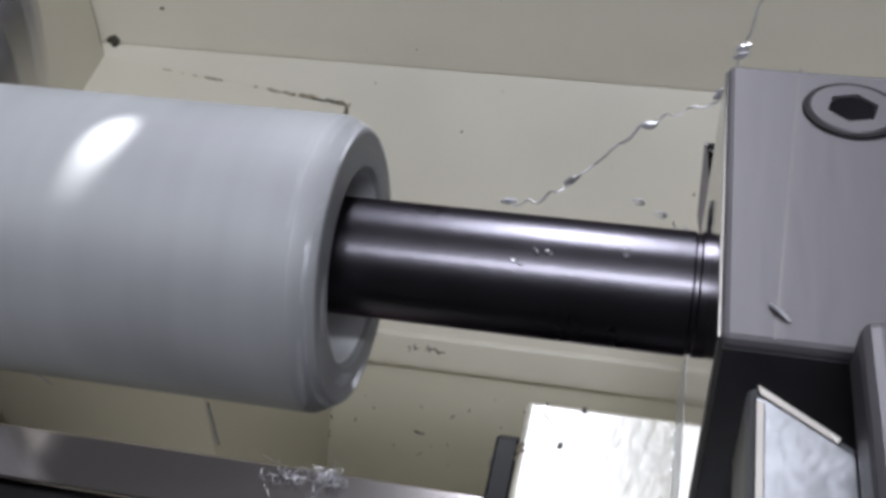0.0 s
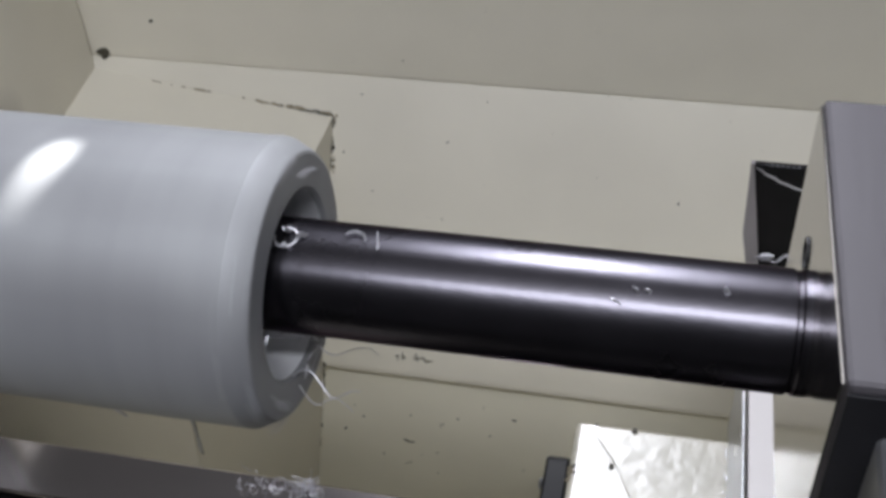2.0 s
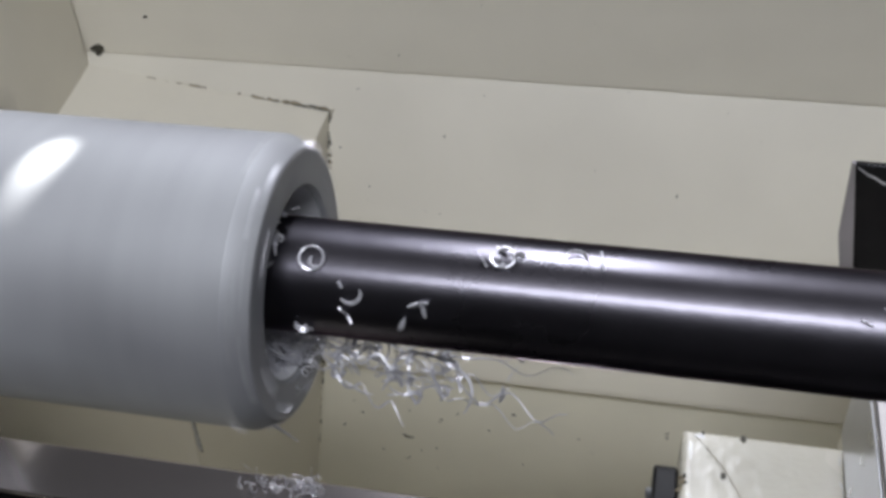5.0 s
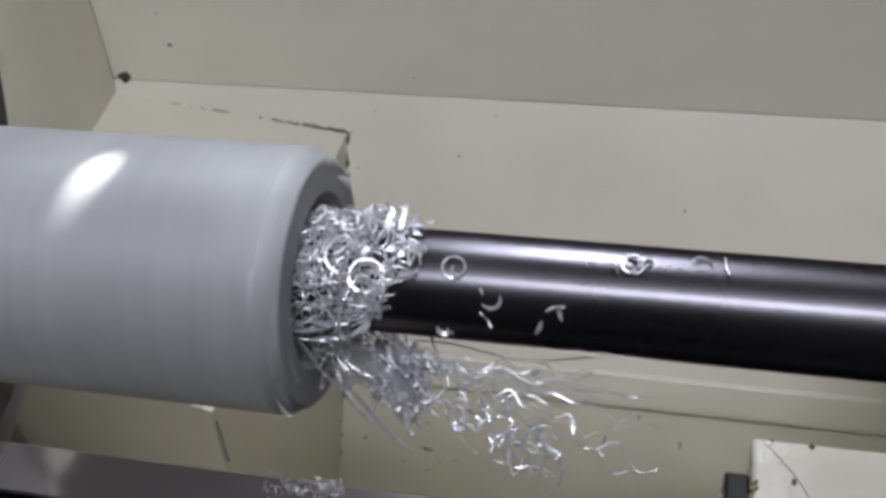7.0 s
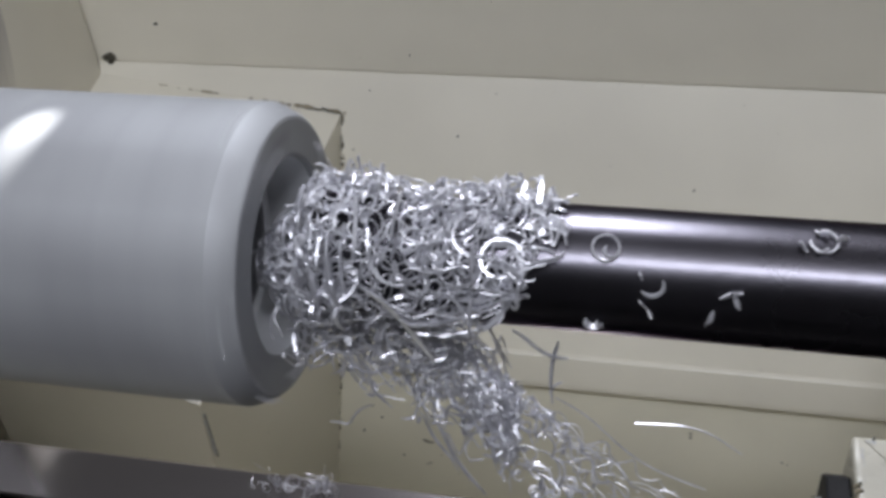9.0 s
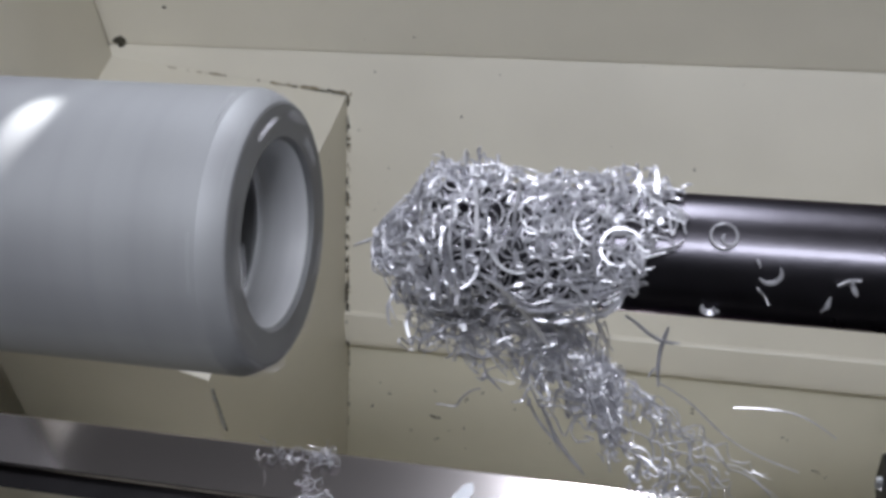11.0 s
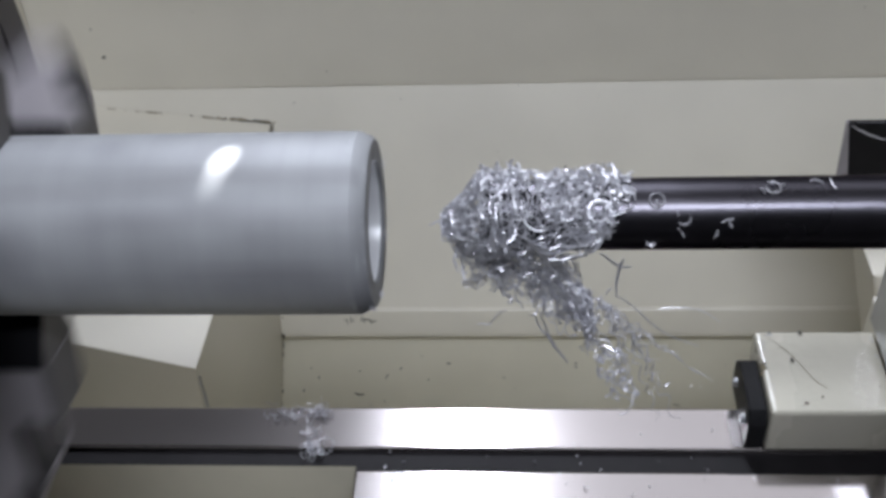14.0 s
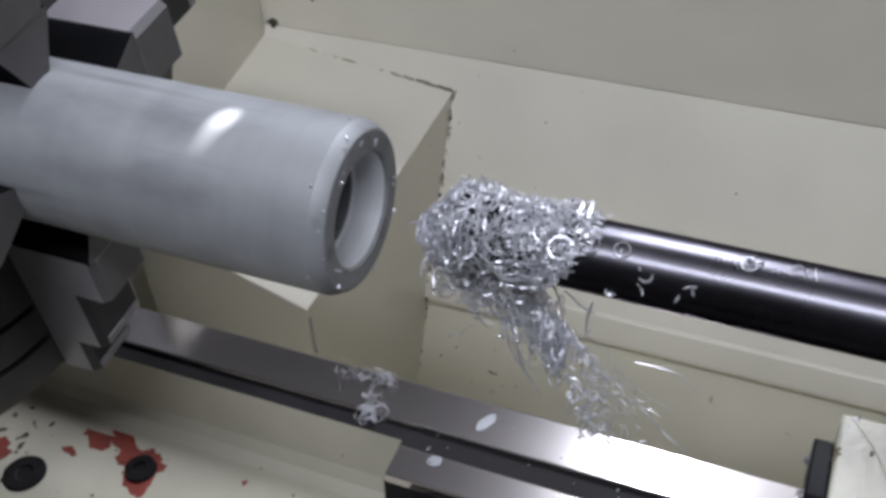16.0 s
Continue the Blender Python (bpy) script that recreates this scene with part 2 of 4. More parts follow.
wall_part("chip_tray", box(-0.9, 1.2, -0.5, 0.372, -0.72, -0.70, 0.0), OLIVE, "cream painted chip tray under the bed")

for px, half in ((-0.62, 0.24), (0.85, 0.30)):
    wall_part("machine_pedestal", box(px - half, px + half, -0.42, 0.34, -1.12, -0.72, 0.01), OLIVE, "cream painted pedestal under the lathe bed")

# cover box beside the headstock, its top sloping a little to the front
cover = thing("cover_box", "cream painted cover box beside the headstock with grimy joints", "cover")
bm = solid([(-0.325, 0.2165, -0.268), (-0.1625, 0.187, -0.2832), (-0.148, 0.4265, -0.2560), (-0.325, 0.4530, -0.2365),
            (-0.325, 0.2165, -0.70), (-0.1850, 0.187, -0.70), (-0.1955, 0.3515, -0.70), (-0.325, 0.3515, -0.70),
            (-0.1485, 0.3500, -0.3905), (-0.325, 0.3470, -0.4060), (-0.1497, 0.3432, -0.4170), (-0.1512, 0.3515, -0.4190)],
           [(0, 1, 2, 3), (0, 4, 5, 1), (1, 5, 6, 11, 10, 8, 2), (0, 3, 9, 7, 4), (2, 8, 9, 3), (8, 10, 11, 6, 7, 9), (4, 7, 6, 5)], 0.0005, 2)
part("body", bm, CREAM, cover)

# headstock casting behind the chuck
head = thing("headstock", "cream painted cast headstock behind the chuck", "headstock")
part("body", box(-0.80, -0.325, 0.2265, 0.4395, -0.30, -0.055, 0.003), CREAM, head)
# unseen dark block, added so that the rear way reflects less brightness
part("dark_reflection_block", box(-0.80, -0.3275, -0.22, 0.2245, -0.30, 0.05, 0.003), DARKSTEEL, head, "unseen dark block that darkens the reflection in the way")
part("spindle_nose", revolve([(-0.33, 0.07), (-0.27, 0.07), (-0.27, 0.0)], 48), CHUCK, head)

# bed: rear way, groove, inner strip, casting with the gap floor
bed = thing("lathe_bed", "cast lathe bed with ground steel ways and chipped cream paint", "lathe bed")
part("rear_way", box(-0.60, 1.2, 0.0895, 0.1186, -0.262, -0.240, 0.0012), WAY, bed, "bright ground flat way")
part("groove", box(-0.041, 1.2, 0.0735, 0.0915, -0.275, -0.2435, 0.0), GROOVE, bed, "near-black groove")
part("groove", box(-0.60, -0.041, 0.0795, 0.0915, -0.275, -0.2435, 0.0), GROOVE, bed, "near-black groove")
part("inner_way", box(-0.040, 1.2, 0.0530, 0.0740, -0.2475, -0.2402, 0.0008), WAY, bed, "narrow ground strip")
# two pale ovals painted on the ways in place of spots of light
for cx, cy, cz, ln, turn in ((0.0002, 0.1042, -0.2399, 0.0075, 1.15), (-0.0172, 0.0700, -0.2401, 0.0042, 0.5)):
    spot = [(cx + ln * math.cos(2 * math.pi * k / 28) * math.cos(turn) - 0.0034 * math.sin(2 * math.pi * k / 28) * math.sin(turn) * (1 + 0.12 * math.sin(5 * k)),
             cy + ln * math.cos(2 * math.pi * k / 28) * math.sin(turn) + 0.0034 * math.sin(2 * math.pi * k / 28) * math.cos(turn)) for k in range(28)]
    part("light_patch", prism(spot, cz - 0.0003, cz + 0.00008, "z"), LIGHT_PATCH, bed, "pale patch painted for a spot of light on the way")
part("rear_wall", box(-0.60, 1.2, 0.094, 0.114, -0.70, -0.262, 0.0), CREAM, bed)
prof = [(0.0795, -0.2437), (0.0778, -0.2500), (0.0755, -0.266), (0.0735, -0.277), (0.069, -0.285), (0.063, -0.2895), (0.03, -0.290), (-0.25, -0.290),
        (-0.25, -0.70), (0.094, -0.70), (0.094, -0.2445)]
part("gap_casting", prism(prof, -0.325, -0.041, "x"), CREAM_DARK, bed, "cream casting with paint chipped to red primer")
# near-black colour is put here to cut bounced light on the cover box
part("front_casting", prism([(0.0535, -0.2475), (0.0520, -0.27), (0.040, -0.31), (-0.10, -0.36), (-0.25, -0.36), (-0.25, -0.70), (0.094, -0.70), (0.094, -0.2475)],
                            -0.041, 1.2, "x"), GROOVE, bed, "casting between the ways, blackened to cut bounced light")

# ---- chuck ----
def chuck_jaw(parent, deg):
    """A stepped hardened jaw; local z is its radial way out."""
    turn = pose(0, 0, 0, deg, 0, 0)
    def plan(edge, slim=0.0):
        w = 0.0155 - slim
        return [(-0.1715, -w), (edge, -w), (edge + 0.003, 0.003 - w), (edge + 0.003, w - 0.003), (edge, w), (-0.1715, w)]
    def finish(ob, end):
        """Paler sides and darker ends, with light and shade put into colour."""
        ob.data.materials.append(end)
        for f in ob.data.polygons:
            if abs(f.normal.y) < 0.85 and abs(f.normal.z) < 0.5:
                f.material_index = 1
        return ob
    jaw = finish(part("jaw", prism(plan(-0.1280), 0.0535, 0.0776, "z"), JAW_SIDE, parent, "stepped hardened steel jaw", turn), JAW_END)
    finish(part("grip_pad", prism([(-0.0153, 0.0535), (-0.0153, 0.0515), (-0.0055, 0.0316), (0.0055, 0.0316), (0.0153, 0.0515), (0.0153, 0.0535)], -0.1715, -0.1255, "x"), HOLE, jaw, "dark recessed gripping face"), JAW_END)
    for lo, hi, edge in ((0.0776, 0.1143, -0.1430), (0.1143, 0.1375, -0.1558)):
        step = finish(part("jaw_step", prism(plan(edge), lo, hi, "z"), JAW_SIDE, jaw, "step of the jaw with a darkened end"), DARKSTEEL)
        # pale strip stands in for light caught on the lower edge
        part("step_highlight", box(edge + 0.0028, edge + 0.0036, -0.0120, 0.0120, hi - 0.0045, hi - 0.0002, 0.0002, 1), JAW_SIDE, step, "pale strip for the highlight along the step edge")
    return jaw


chuck = thing("lathe_chuck", "large worn steel four-jaw lathe chuck turning on the spindle", "chuck")
bm = revolve([(-0.300, 0.0), (-0.300, 0.136), (-0.296, 0.1395), (-0.176, 0.1395), (-0.172, 0.136), (-0.172, 0.118), (-0.175, 0.1176), (-0.175, 0.1149),
              (-0.172, 0.1145), (-0.172, 0.0975), (-0.175, 0.0971), (-0.175, 0.0944), (-0.172, 0.094), (-0.172, 0.036), (-0.20, 0.034), (-0.20, 0.0)], 96)
part("body", bm, CHUCK, chuck)
for k in range(4):
    chuck_jaw(chuck, 90 * k)
    bm = box(-0.1735, -0.1716, -0.0158, 0.0158, 0.034, 0.1365, 0.0002)
    part("slide_slot", bm, DARKSTEEL, chuck, "dark jaw slot", pose(0, 0, 0, 90 * k))

# ---- the work: a bored aluminium tube ----
work = thing("aluminium_tube", "turned matt aluminium tube with a bored end held in the chuck", "tube")
R = 0.0319
bm = revolve([(-0.195, 0.0215), (-0.195, R), (-0.0052, R), (-0.0045, R - 0.0002), (-0.0008, 0.0297), (-0.0002, 0.0292), (0.0, 0.0285),
              (0.0, 0.0216), (-0.0012, 0.0208)], 160)
part("shell", bm, ALU, work)
bm = revolve([(-0.0012, 0.0208), (-0.0012, 0.02085), (-0.0125, 0.0204), (-0.0132, 0.0199), (-0.0132, 0.0186)], 128)
part("bore", bm, ALU_BORE, work, "bright freshly bored inside")
# darker metal stands in for the shade deep in the bore
bm = revolve([(-0.0132, 0.0186), (-0.0138, 0.0183), (-0.195, 0.0183), (-0.195, 0.0216)], 96)
part("inner_hole", bm, ALU, work, "narrower hole behind the bored shoulder, in darker metal")

# ---- boring bar, its holder and the carriage; all ride on the carriage's x ----
BY, BZ = -0.0016, 0.0044
bar = thing("boring_bar", "dark polished round steel boring bar with chips stuck on it", "boring bar")
bm = revolve([(-0.128, 0.0), (-0.128, 0.0105), (-0.126, 0.0122), (0.0690, 0.0125), (0.0694, 0.0121), (0.0702, 0.0121), (0.0706, 0.0125), (0.16, 0.0125),
              (0.16, 0.0)], 72)
part("shank", bm, BAR, bar, "", pose(0, BY, BZ))
holder = thing("tool_holder", "ground steel boring bar holder with socket screws", "tool holder")
bm = box(0.0724, 0.190, -0.0417, 0.0377, -0.034, 0.0335, 0.0012)
hb = part("body", bm, HOLDER, holder)
# thin sheet that darkens the front face, which looks away from the light
part("front_shade", box(0.0728, 0.190, -0.0424, -0.0416, -0.034, 0.0318, 0.0002), DARKSTEEL, holder, "thin dark sheet for the shade on the front face")
part("scribed_edge", prism([(0.0864, 0.0377), (0.0868, 0.0377), (0.0806, -0.0410), (0.0802, -0.0410)], 0.0333, 0.0336, "z"), CHUCK, holder, "bright scribed line")
part("side_face", box(0.0719, 0.0724, -0.0405, 0.0365, -0.033, 0.0323, 0.0001), POLISHED, holder, "bright ground side face")
part("screw_ring", revolve([(-0.0004, 0.0028), (-0.0004, 0.0036), (0.0004, 0.0038), (0.0004, 0.0026)], 32, closed=True), DARKSTEEL, holder,
     "dark ring of a sunk grub screw", pose(0.0719, 0.0140, 0.0115))
def socket_screw(parent, x, y, z):
    bm = bmesh.new()
    n, rings = 48, []
    for h, r, six in ((0.0, 0.0082, 0), (0.0006, 0.0082, 0), (0.0009, 0.0078, 0), (0.0009, 0.0050, 1), (0.0002, 0.0048, 1)):
        ring = []
        for k in range(n):
            a = 2 * math.pi * k / n
            q = r * (math.cos(math.pi / 6) / math.cos((a % (math.pi / 3)) - math.pi / 6) if six else 1)
            ring.append(bm.verts.new((q * math.cos(a), q * math.sin(a), h)))
        rings.append(ring)
    for a, b in zip(rings, rings[1:]):
        for k in range(n):
            bm.faces.new((a[k], a[(k + 1) % n], b[(k + 1) % n], b[k]))
    s = part("clamp_screw", bm, HOLDER, parent, "grey socket head screw", pose(x, y, z, 0, 0, 17))
    part("recess", revolve([(0.0001, 0.0), (0.0001, 0.0048), (0.0004, 0.0048), (0.0004, 0.0)], 6), HOLE, s, "black hexagon socket", pose(0, 0, 0, 0, -90, 0))
    part("seat_ring", revolve([(0.0001, 0.0080), (0.0005, 0.0082), (0.0005, 0.0092), (0.0001, 0.0094)], 48, closed=True), BLACK, s, "dark seat ring", pose(0, 0, 0, 0, -90, 0))
for sx in (0.0958, 0.135):
    socket_screw(holder, sx, 0.0237, 0.0336)
bm = bmesh.new()
ribbon(bm, [Vector((0.0796 + 0.0008 * k, -0.0335 - 0.0008 * k, 0.0338 + 0.0003 * math.sin(k))) for k in range(5)], 0.0016, 0.0003, 0.0)
part("stuck_chip", bm, SWARF, holder, "flat bright aluminium chip")
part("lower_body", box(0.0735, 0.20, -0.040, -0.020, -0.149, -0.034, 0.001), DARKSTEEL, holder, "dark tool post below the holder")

tool = thing("turning_tool", "bright steel turning tool in the front slot of the tool post", "turning tool")
part("shank", prism([(0.0767, -0.0475), (0.0930, -0.0590), (0.130, -0.064), (0.130, -0.15), (0.0750, -0.15)], 0.012, 0.0322, "z", 0.0026, 3), TOOL, tool)
# polished strips stand in for the highlights along the bevelled top edges
part("edge_highlight", prism([(0.0778, -0.0492), (0.0895, -0.0577), (0.0890, -0.0592), (0.0781, -0.0514)], 0.0318, 0.0324, "z", 0.0002, 1), POLISHED, tool, "bright strip for the highlight on the cutting edge")
part("edge_highlight", prism([(0.0776, -0.0522), (0.0790, -0.0528), (0.0775, -0.146), (0.0762, -0.146)], 0.0318, 0.0324, "z", 0.0002, 1), POLISHED, tool, "bright strip for the highlight on the side edge")
post = thing("tool_post", "ground steel tool post block beside the holder", "tool post")
part("body", box(0.0905, 0.19, -0.16, -0.0440, 0.033, 0.0440, 0.0026, 3), HOLDER, post)
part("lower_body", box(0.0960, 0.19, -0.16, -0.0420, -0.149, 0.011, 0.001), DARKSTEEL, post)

saddle = thing("carriage_saddle", "cream painted carriage wing with chipped edges sliding on the rear way", "carriage")
bm = prism([(0.0169, 0.1485), (0.0169, 0.0886), (0.0836, 0.0886), (0.0836, 0.1485)], -0.2395, -0.208, "z", 0.0024, 3)
part("wing", bm, CREAM_GLOSS, saddle)
wiper = part("wiper", prism([(0.137, -0.2393), (0.137, -0.220), (0.130, -0.2125), (0.095, -0.2125), (0.090, -0.220), (0.090, -0.2393)], 0.0065, 0.0165, "x", 0.0012),
             RUBBER, saddle, "black rubber way wiper")
for wy in (0.100, 0.126):
    part("screw", revolve([(0.0040, 0.0), (0.0042, 0.0022), (0.0066, 0.0030), (0.0066, 0.0)], 32), STEEL, wiper, "bright screw head", pose(0, wy, -0.226))
part("saddle_body", box(0.0836, 0.32, -0.20, 0.165, -0.239, -0.196, 0.002), CREAM, saddle)
part("cross_slide", box(0.0804, 0.20, -0.22, 0.150, -0.196, -0.150, 0.0012), SLIDE, saddle, "bright ground cross slide")
part("side_strip", box(0.0797, 0.0803, -0.20, 0.150, -0.200, -0.152, 0.0001), STEEL, saddle, "bright gib strip")
part("screw", revolve([(0.0, 0.0), (0.0, 0.0042), (-0.002, 0.0046), (-0.004, 0.0046), (-0.004, 0.0)], 32), STEEL, saddle, "slotted screw", pose(0.1045, 0.081, -0.1495, 0, -90, 0))
part("rear_bracket", prism([(0.096, -0.214), (0.200, -0.214), (0.26, -0.214), (0.26, -0.69), (0.157, -0.69), (0.150, -0.42)], 0.20, 0.262, "y", 0.002), CREAM, saddle, "cream bracket")
rear = thing("rear_box", "black painted steel box on the carriage's rear", "box")
part("front_plate", prism([(0.0826, -0.1450), (0.26, -0.1450), (0.26, -0.215), (0.0944, -0.215)], 0.2594, 0.2635, "y", 0.0012), BLACK, rear)
part("side_plate", prism([(0.0814, -0.1452), (0.0832, -0.1452), (0.0952, -0.2150), (0.0885, -0.2150), (0.0830, -0.1880)], 0.2606, 0.2632, "y", 0.0004), JAW_SIDE, rear,
     "bare grey bevelled side")
bm = bmesh.new()
hair = [Vector((0.0836 + 0.0260 * k / 14 + 0.0006 * math.sin(k * 1.7), 0.2588, -0.1462 - 0.0118 * k / 14 - 0.0015 * math.sin(3.1 * k / 14))) for k in range(15)]
ribbon(bm, hair, 0.0009, 0.0004, 1.2)
part("stuck_shaving", bm, SWARF, rear, "thin bright shaving caught on the black face")
bm = bmesh.new()
for k in range(7):
    c = Vector((0.0875 + 0.014 * k / 6, 0.2592, -0.1449))
    ribbon(bm, [c, c + Vector((0.0007, 0.0004, 0.0005)), c + Vector((0.0016, 0.0, 0.0002))], 0.0008, 0.0004, 0.5)
part("bare_edge", bm, STEEL, rear, "bright worn top edge")

# ---- room ----
wall_part("floor", box(-3, 3, -2.6, 3.2, -1.22, -1.12, 0), FLOOR, "grey concrete workshop floor")
wall_part("ceiling", box(-3, 3, -2.6, 3.2, 1.75, 1.85, 0), CEILING, "pale workshop ceiling")
wall_part("wall_north", box(-3, 3, 3.2, 3.3, -1.12, 1.75, 0), ROOM, "grey plastered workshop wall")
wall_part("wall_south", box(-3, 3, -2.7, -2.6, -1.12, 1.75, 0), ROOM, "grey plastered workshop wall")
wall_part("wall_west", box(-3.1, -3, -2.6, 3.2, -1.12, 1.75, 0), ROOM, "grey plastered workshop wall")
wall_part("wall_east", box(3, 3.1, -2.6, 3.2, -1.12, 1.75, 0), ROOM, "grey plastered workshop wall")

# ---- dirt, chipped paint and bolts ----
def fleck(bm, g, at, normal, size, long=1.0, turn=0.0, thick=0.0003):
    """An irregular flat crumb lying on a surface."""
    q = Vector(normal).normalized().to_track_quat("Z", "Y")
    n = g.randint(7, 10)
    top, low = [], []
    for k in range(n):
        a = 2 * math.pi * k / n
        r = size * g.uniform(0.55, 1.1)
        u, v = r * math.cos(a) * long, r * math.sin(a)
        u, v = u * math.cos(turn) - v * math.sin(turn), u * math.sin(turn) + v * math.cos(turn)
        top.append(bm.verts.new(Vector(at) + q @ Vector((u * 0.92, v * 0.92, thick))))
        low.append(bm.verts.new(Vector(at) + q @ Vector((u, v, -0.0002))))
    bm.faces.new(top)
    for k in range(n):
        bm.faces.new((low[k], low[(k + 1) % n], top[(k + 1) % n], top[k]))


g = random.Random(11)
CHIP_LOWER = [(-0.0883, -0.4668), (-0.1414, -0.4951), (-0.1261, -0.4769), (-0.1151, -0.5184), (-0.0347, -0.4504), (0.1949, -0.518), (-0.0855, -0.5154), (-0.0664, -0.4752),
              (-0.0316, -0.4794), (0.1636, -0.4794), (-0.003, -0.515), (-0.1318, -0.4643), (-0.0949, -0.5263), (-0.0696, -0.5074), (-0.0531, -0.4647)]
CHIP_CHUTE = [(-0.1176, 0.4023, -0.2984), (-0.0678, 0.3951, -0.3112), (-0.1284, 0.4343, -0.2417), (-0.0676, 0.4208, -0.2656), (-0.096, 0.3553, -0.3815), (-0.1394, 0.4145, -0.2768)]
CHIP_WALL = [(-0.0997, -0.217), (-0.2745, -0.2004), (-0.216, -0.2348), (-0.2785, -0.1755)]
N_CHUTE = (0, -0.8707, 0.4918)
bm = bmesh.new()
for k in range(95):                     # along the joint of the cover box and the chute
    u = g.random()
    if 0.22 < u < 0.36 or 0.5 < u < 0.72 and g.random() < 0.7:
        continue
    fleck(bm, g, (-0.1478 + g.uniform(-0.0004, 0.0012), 0.4265 - 0.0795 * u, -0.2555 - 0.1407 * u), N_CHUTE, g.uniform(0.0005, 0.0014), g.uniform(1, 2.2), 1.57 + g.uniform(-0.4, 0.4))
for k in range(26):                     # where the lip runs into the box
    u = g.random()
    fleck(bm, g, (-0.1484 - 0.0012 * u + g.uniform(0.0, 0.0020), 0.3496 - 0.0066 * u, -0.3900 - 0.027 * u), (0.2, -0.97, 0.2), g.uniform(0.0004, 0.0013), g.uniform(1, 2), g.uniform(0, 3))
for k in range(22):
    u = g.random()
    fleck(bm, g, (-0.1512 - 0.016 * u + g.uniform(0.0, 0.0012), 0.3516, -0.4200 - 0.10 * u), (0, -1, 0), g.uniform(0.0003, 0.0008), g.uniform(1, 2.5), 1.57 + g.uniform(-0.5, 0.5))
for k in range(12):
    fleck(bm, g, (-0.1475 + g.uniform(-0.0005, 0.0022), 0.3505 + 0.001 * k, -0.3900 + 0.00177 * k), N_CHUTE, g.uniform(0.0008, 0.0019))
def top_joint(x):
    """Where the box top meets the chute or the upright sheet at x."""
    n = Vector((0.1625, -0.0295, -0.0152)).cross(Vector((0.177, 0.21, 0.012)))
    def top(y):
        return -0.268 - (n.x * (x + 0.325) + n.y * (y - 0.2165)) / n.z
    y = 0.38
    while y < 0.4399 and top(y) > -0.398 + (y - 0.346) * 1.7702:
        y += 0.0005
    return Vector((x, y, top(y)))


for k in range(80):                     # along the back joint of the box top
    u = g.random()
    if 0.05 < u < 0.2 and g.random() < 0.6 or 0.5 < u < 0.68 and g.random() < 0.7 or g.random() < 0.3:
        continue
    p = top_joint(-0.323 + 0.175 * u)
    fleck(bm, g, p + Vector((0, -g.random() * 0.0012, g.uniform(-0.0003, 0.0016))), (0, -0.7, 0.7), 0.0004 + 0.0012 * g.random() ** 3, g.uniform(1, 3.5), g.uniform(-0.4, 0.1))
for k in range(20):                     # the thick end by the outer corner
    p = top_joint(-0.172 + 0.024 * g.random())
    fleck(bm, g, p + Vector((0, -g.random() * 0.001, g.uniform(0, 0.0018))), (0, -0.7, 0.7), g.uniform(0.0005, 0.0012), g.uniform(1, 2.5), g.uniform(-0.4, 0.2))
for k in range(7):
    fleck(bm, g, (-0.3205 + g.uniform(0, 0.007), 0.4392, -0.2325 + g.uniform(-0.001, 0.007)), (0.3, -1, 0.2), g.uniform(0.0018, 0.0040))
for x, z in CHIP_LOWER:
    for k in range(g.choice((1, 1, 2))):
        fleck(bm, g, (x + g.uniform(-0.002, 0.002), 0.3519, z + g.uniform(-0.002, 0.002)), (0, -1, 0), g.uniform(0.0004, 0.0009), g.uniform(1, 2.6), g.uniform(0, 3))
for x, y, z in CHIP_CHUTE:
    fleck(bm, g, (x, y, z), N_CHUTE, g.uniform(0.0006, 0.0011), g.uniform(1, 2), g.uniform(0, 3))
for x, z in CHIP_WALL:
    fleck(bm, g, (x, 0.4399, z), (0, -1, 0), g.uniform(0.0007, 0.0014), g.uniform(1, 1.6), g.uniform(0, 3))
for k in range(11):                     # faint scratched marks on the lip
    fleck(bm, g, (-0.0945 + 0.0022 * k + g.uniform(-0.001, 0.001), 0.3458, -0.4010 + g.uniform(-0.004, 0.004)), (0, -0.97, 0.22),
          g.uniform(0.0004, 0.0006), g.uniform(4, 9), (0.1, 1.2, 1.57, 0.2, 2.2)[k % 5])
tagged(part("grime_specks", bm, GRIME), "black grime and chips caught on the cream guard and its joints", "grime", kind="stuff")

bm = bmesh.new()
for k in range(90):                     # brown oil drawn along the joints of the box
    u = g.random()
    if 0.45 < u < 0.6 and g.random() < 0.7:
        continue
    p = top_joint(-0.318 + 0.168 * u)
    fleck(bm, g, p + Vector((0, -0.0006, g.uniform(0.0, 0.0022))), (0, -0.87, 0.49), g.uniform(0.0006, 0.0016), g.uniform(1.2, 3.5), g.uniform(-0.5, 0.1), 0.00015)
for k in range(40):
    u = g.random()
    fleck(bm, g, (-0.1470 + g.uniform(-0.0004, 0.0016), 0.4265 - 0.0795 * u, -0.2555 - 0.1407 * u), N_CHUTE, g.uniform(0.0005, 0.0012), g.uniform(1, 2.5), 1.57 + g.uniform(-0.4, 0.4), 0.00015)
tagged(part("oil_smudges", bm, SMUDGE), "brown oily smudges along the joints of the cover box", "grime", kind="stuff")
bm = bmesh.new()
for k in range(40):
    fleck(bm, g, (-0.31 + 0.25 * g.random() ** 1.6, 0.062 - 0.09 * g.random() ** 1.3, -0.2899), (0, 0, 1), g.uniform(0.0004, 0.0013), g.uniform(1, 2), g.uniform(0, 3))
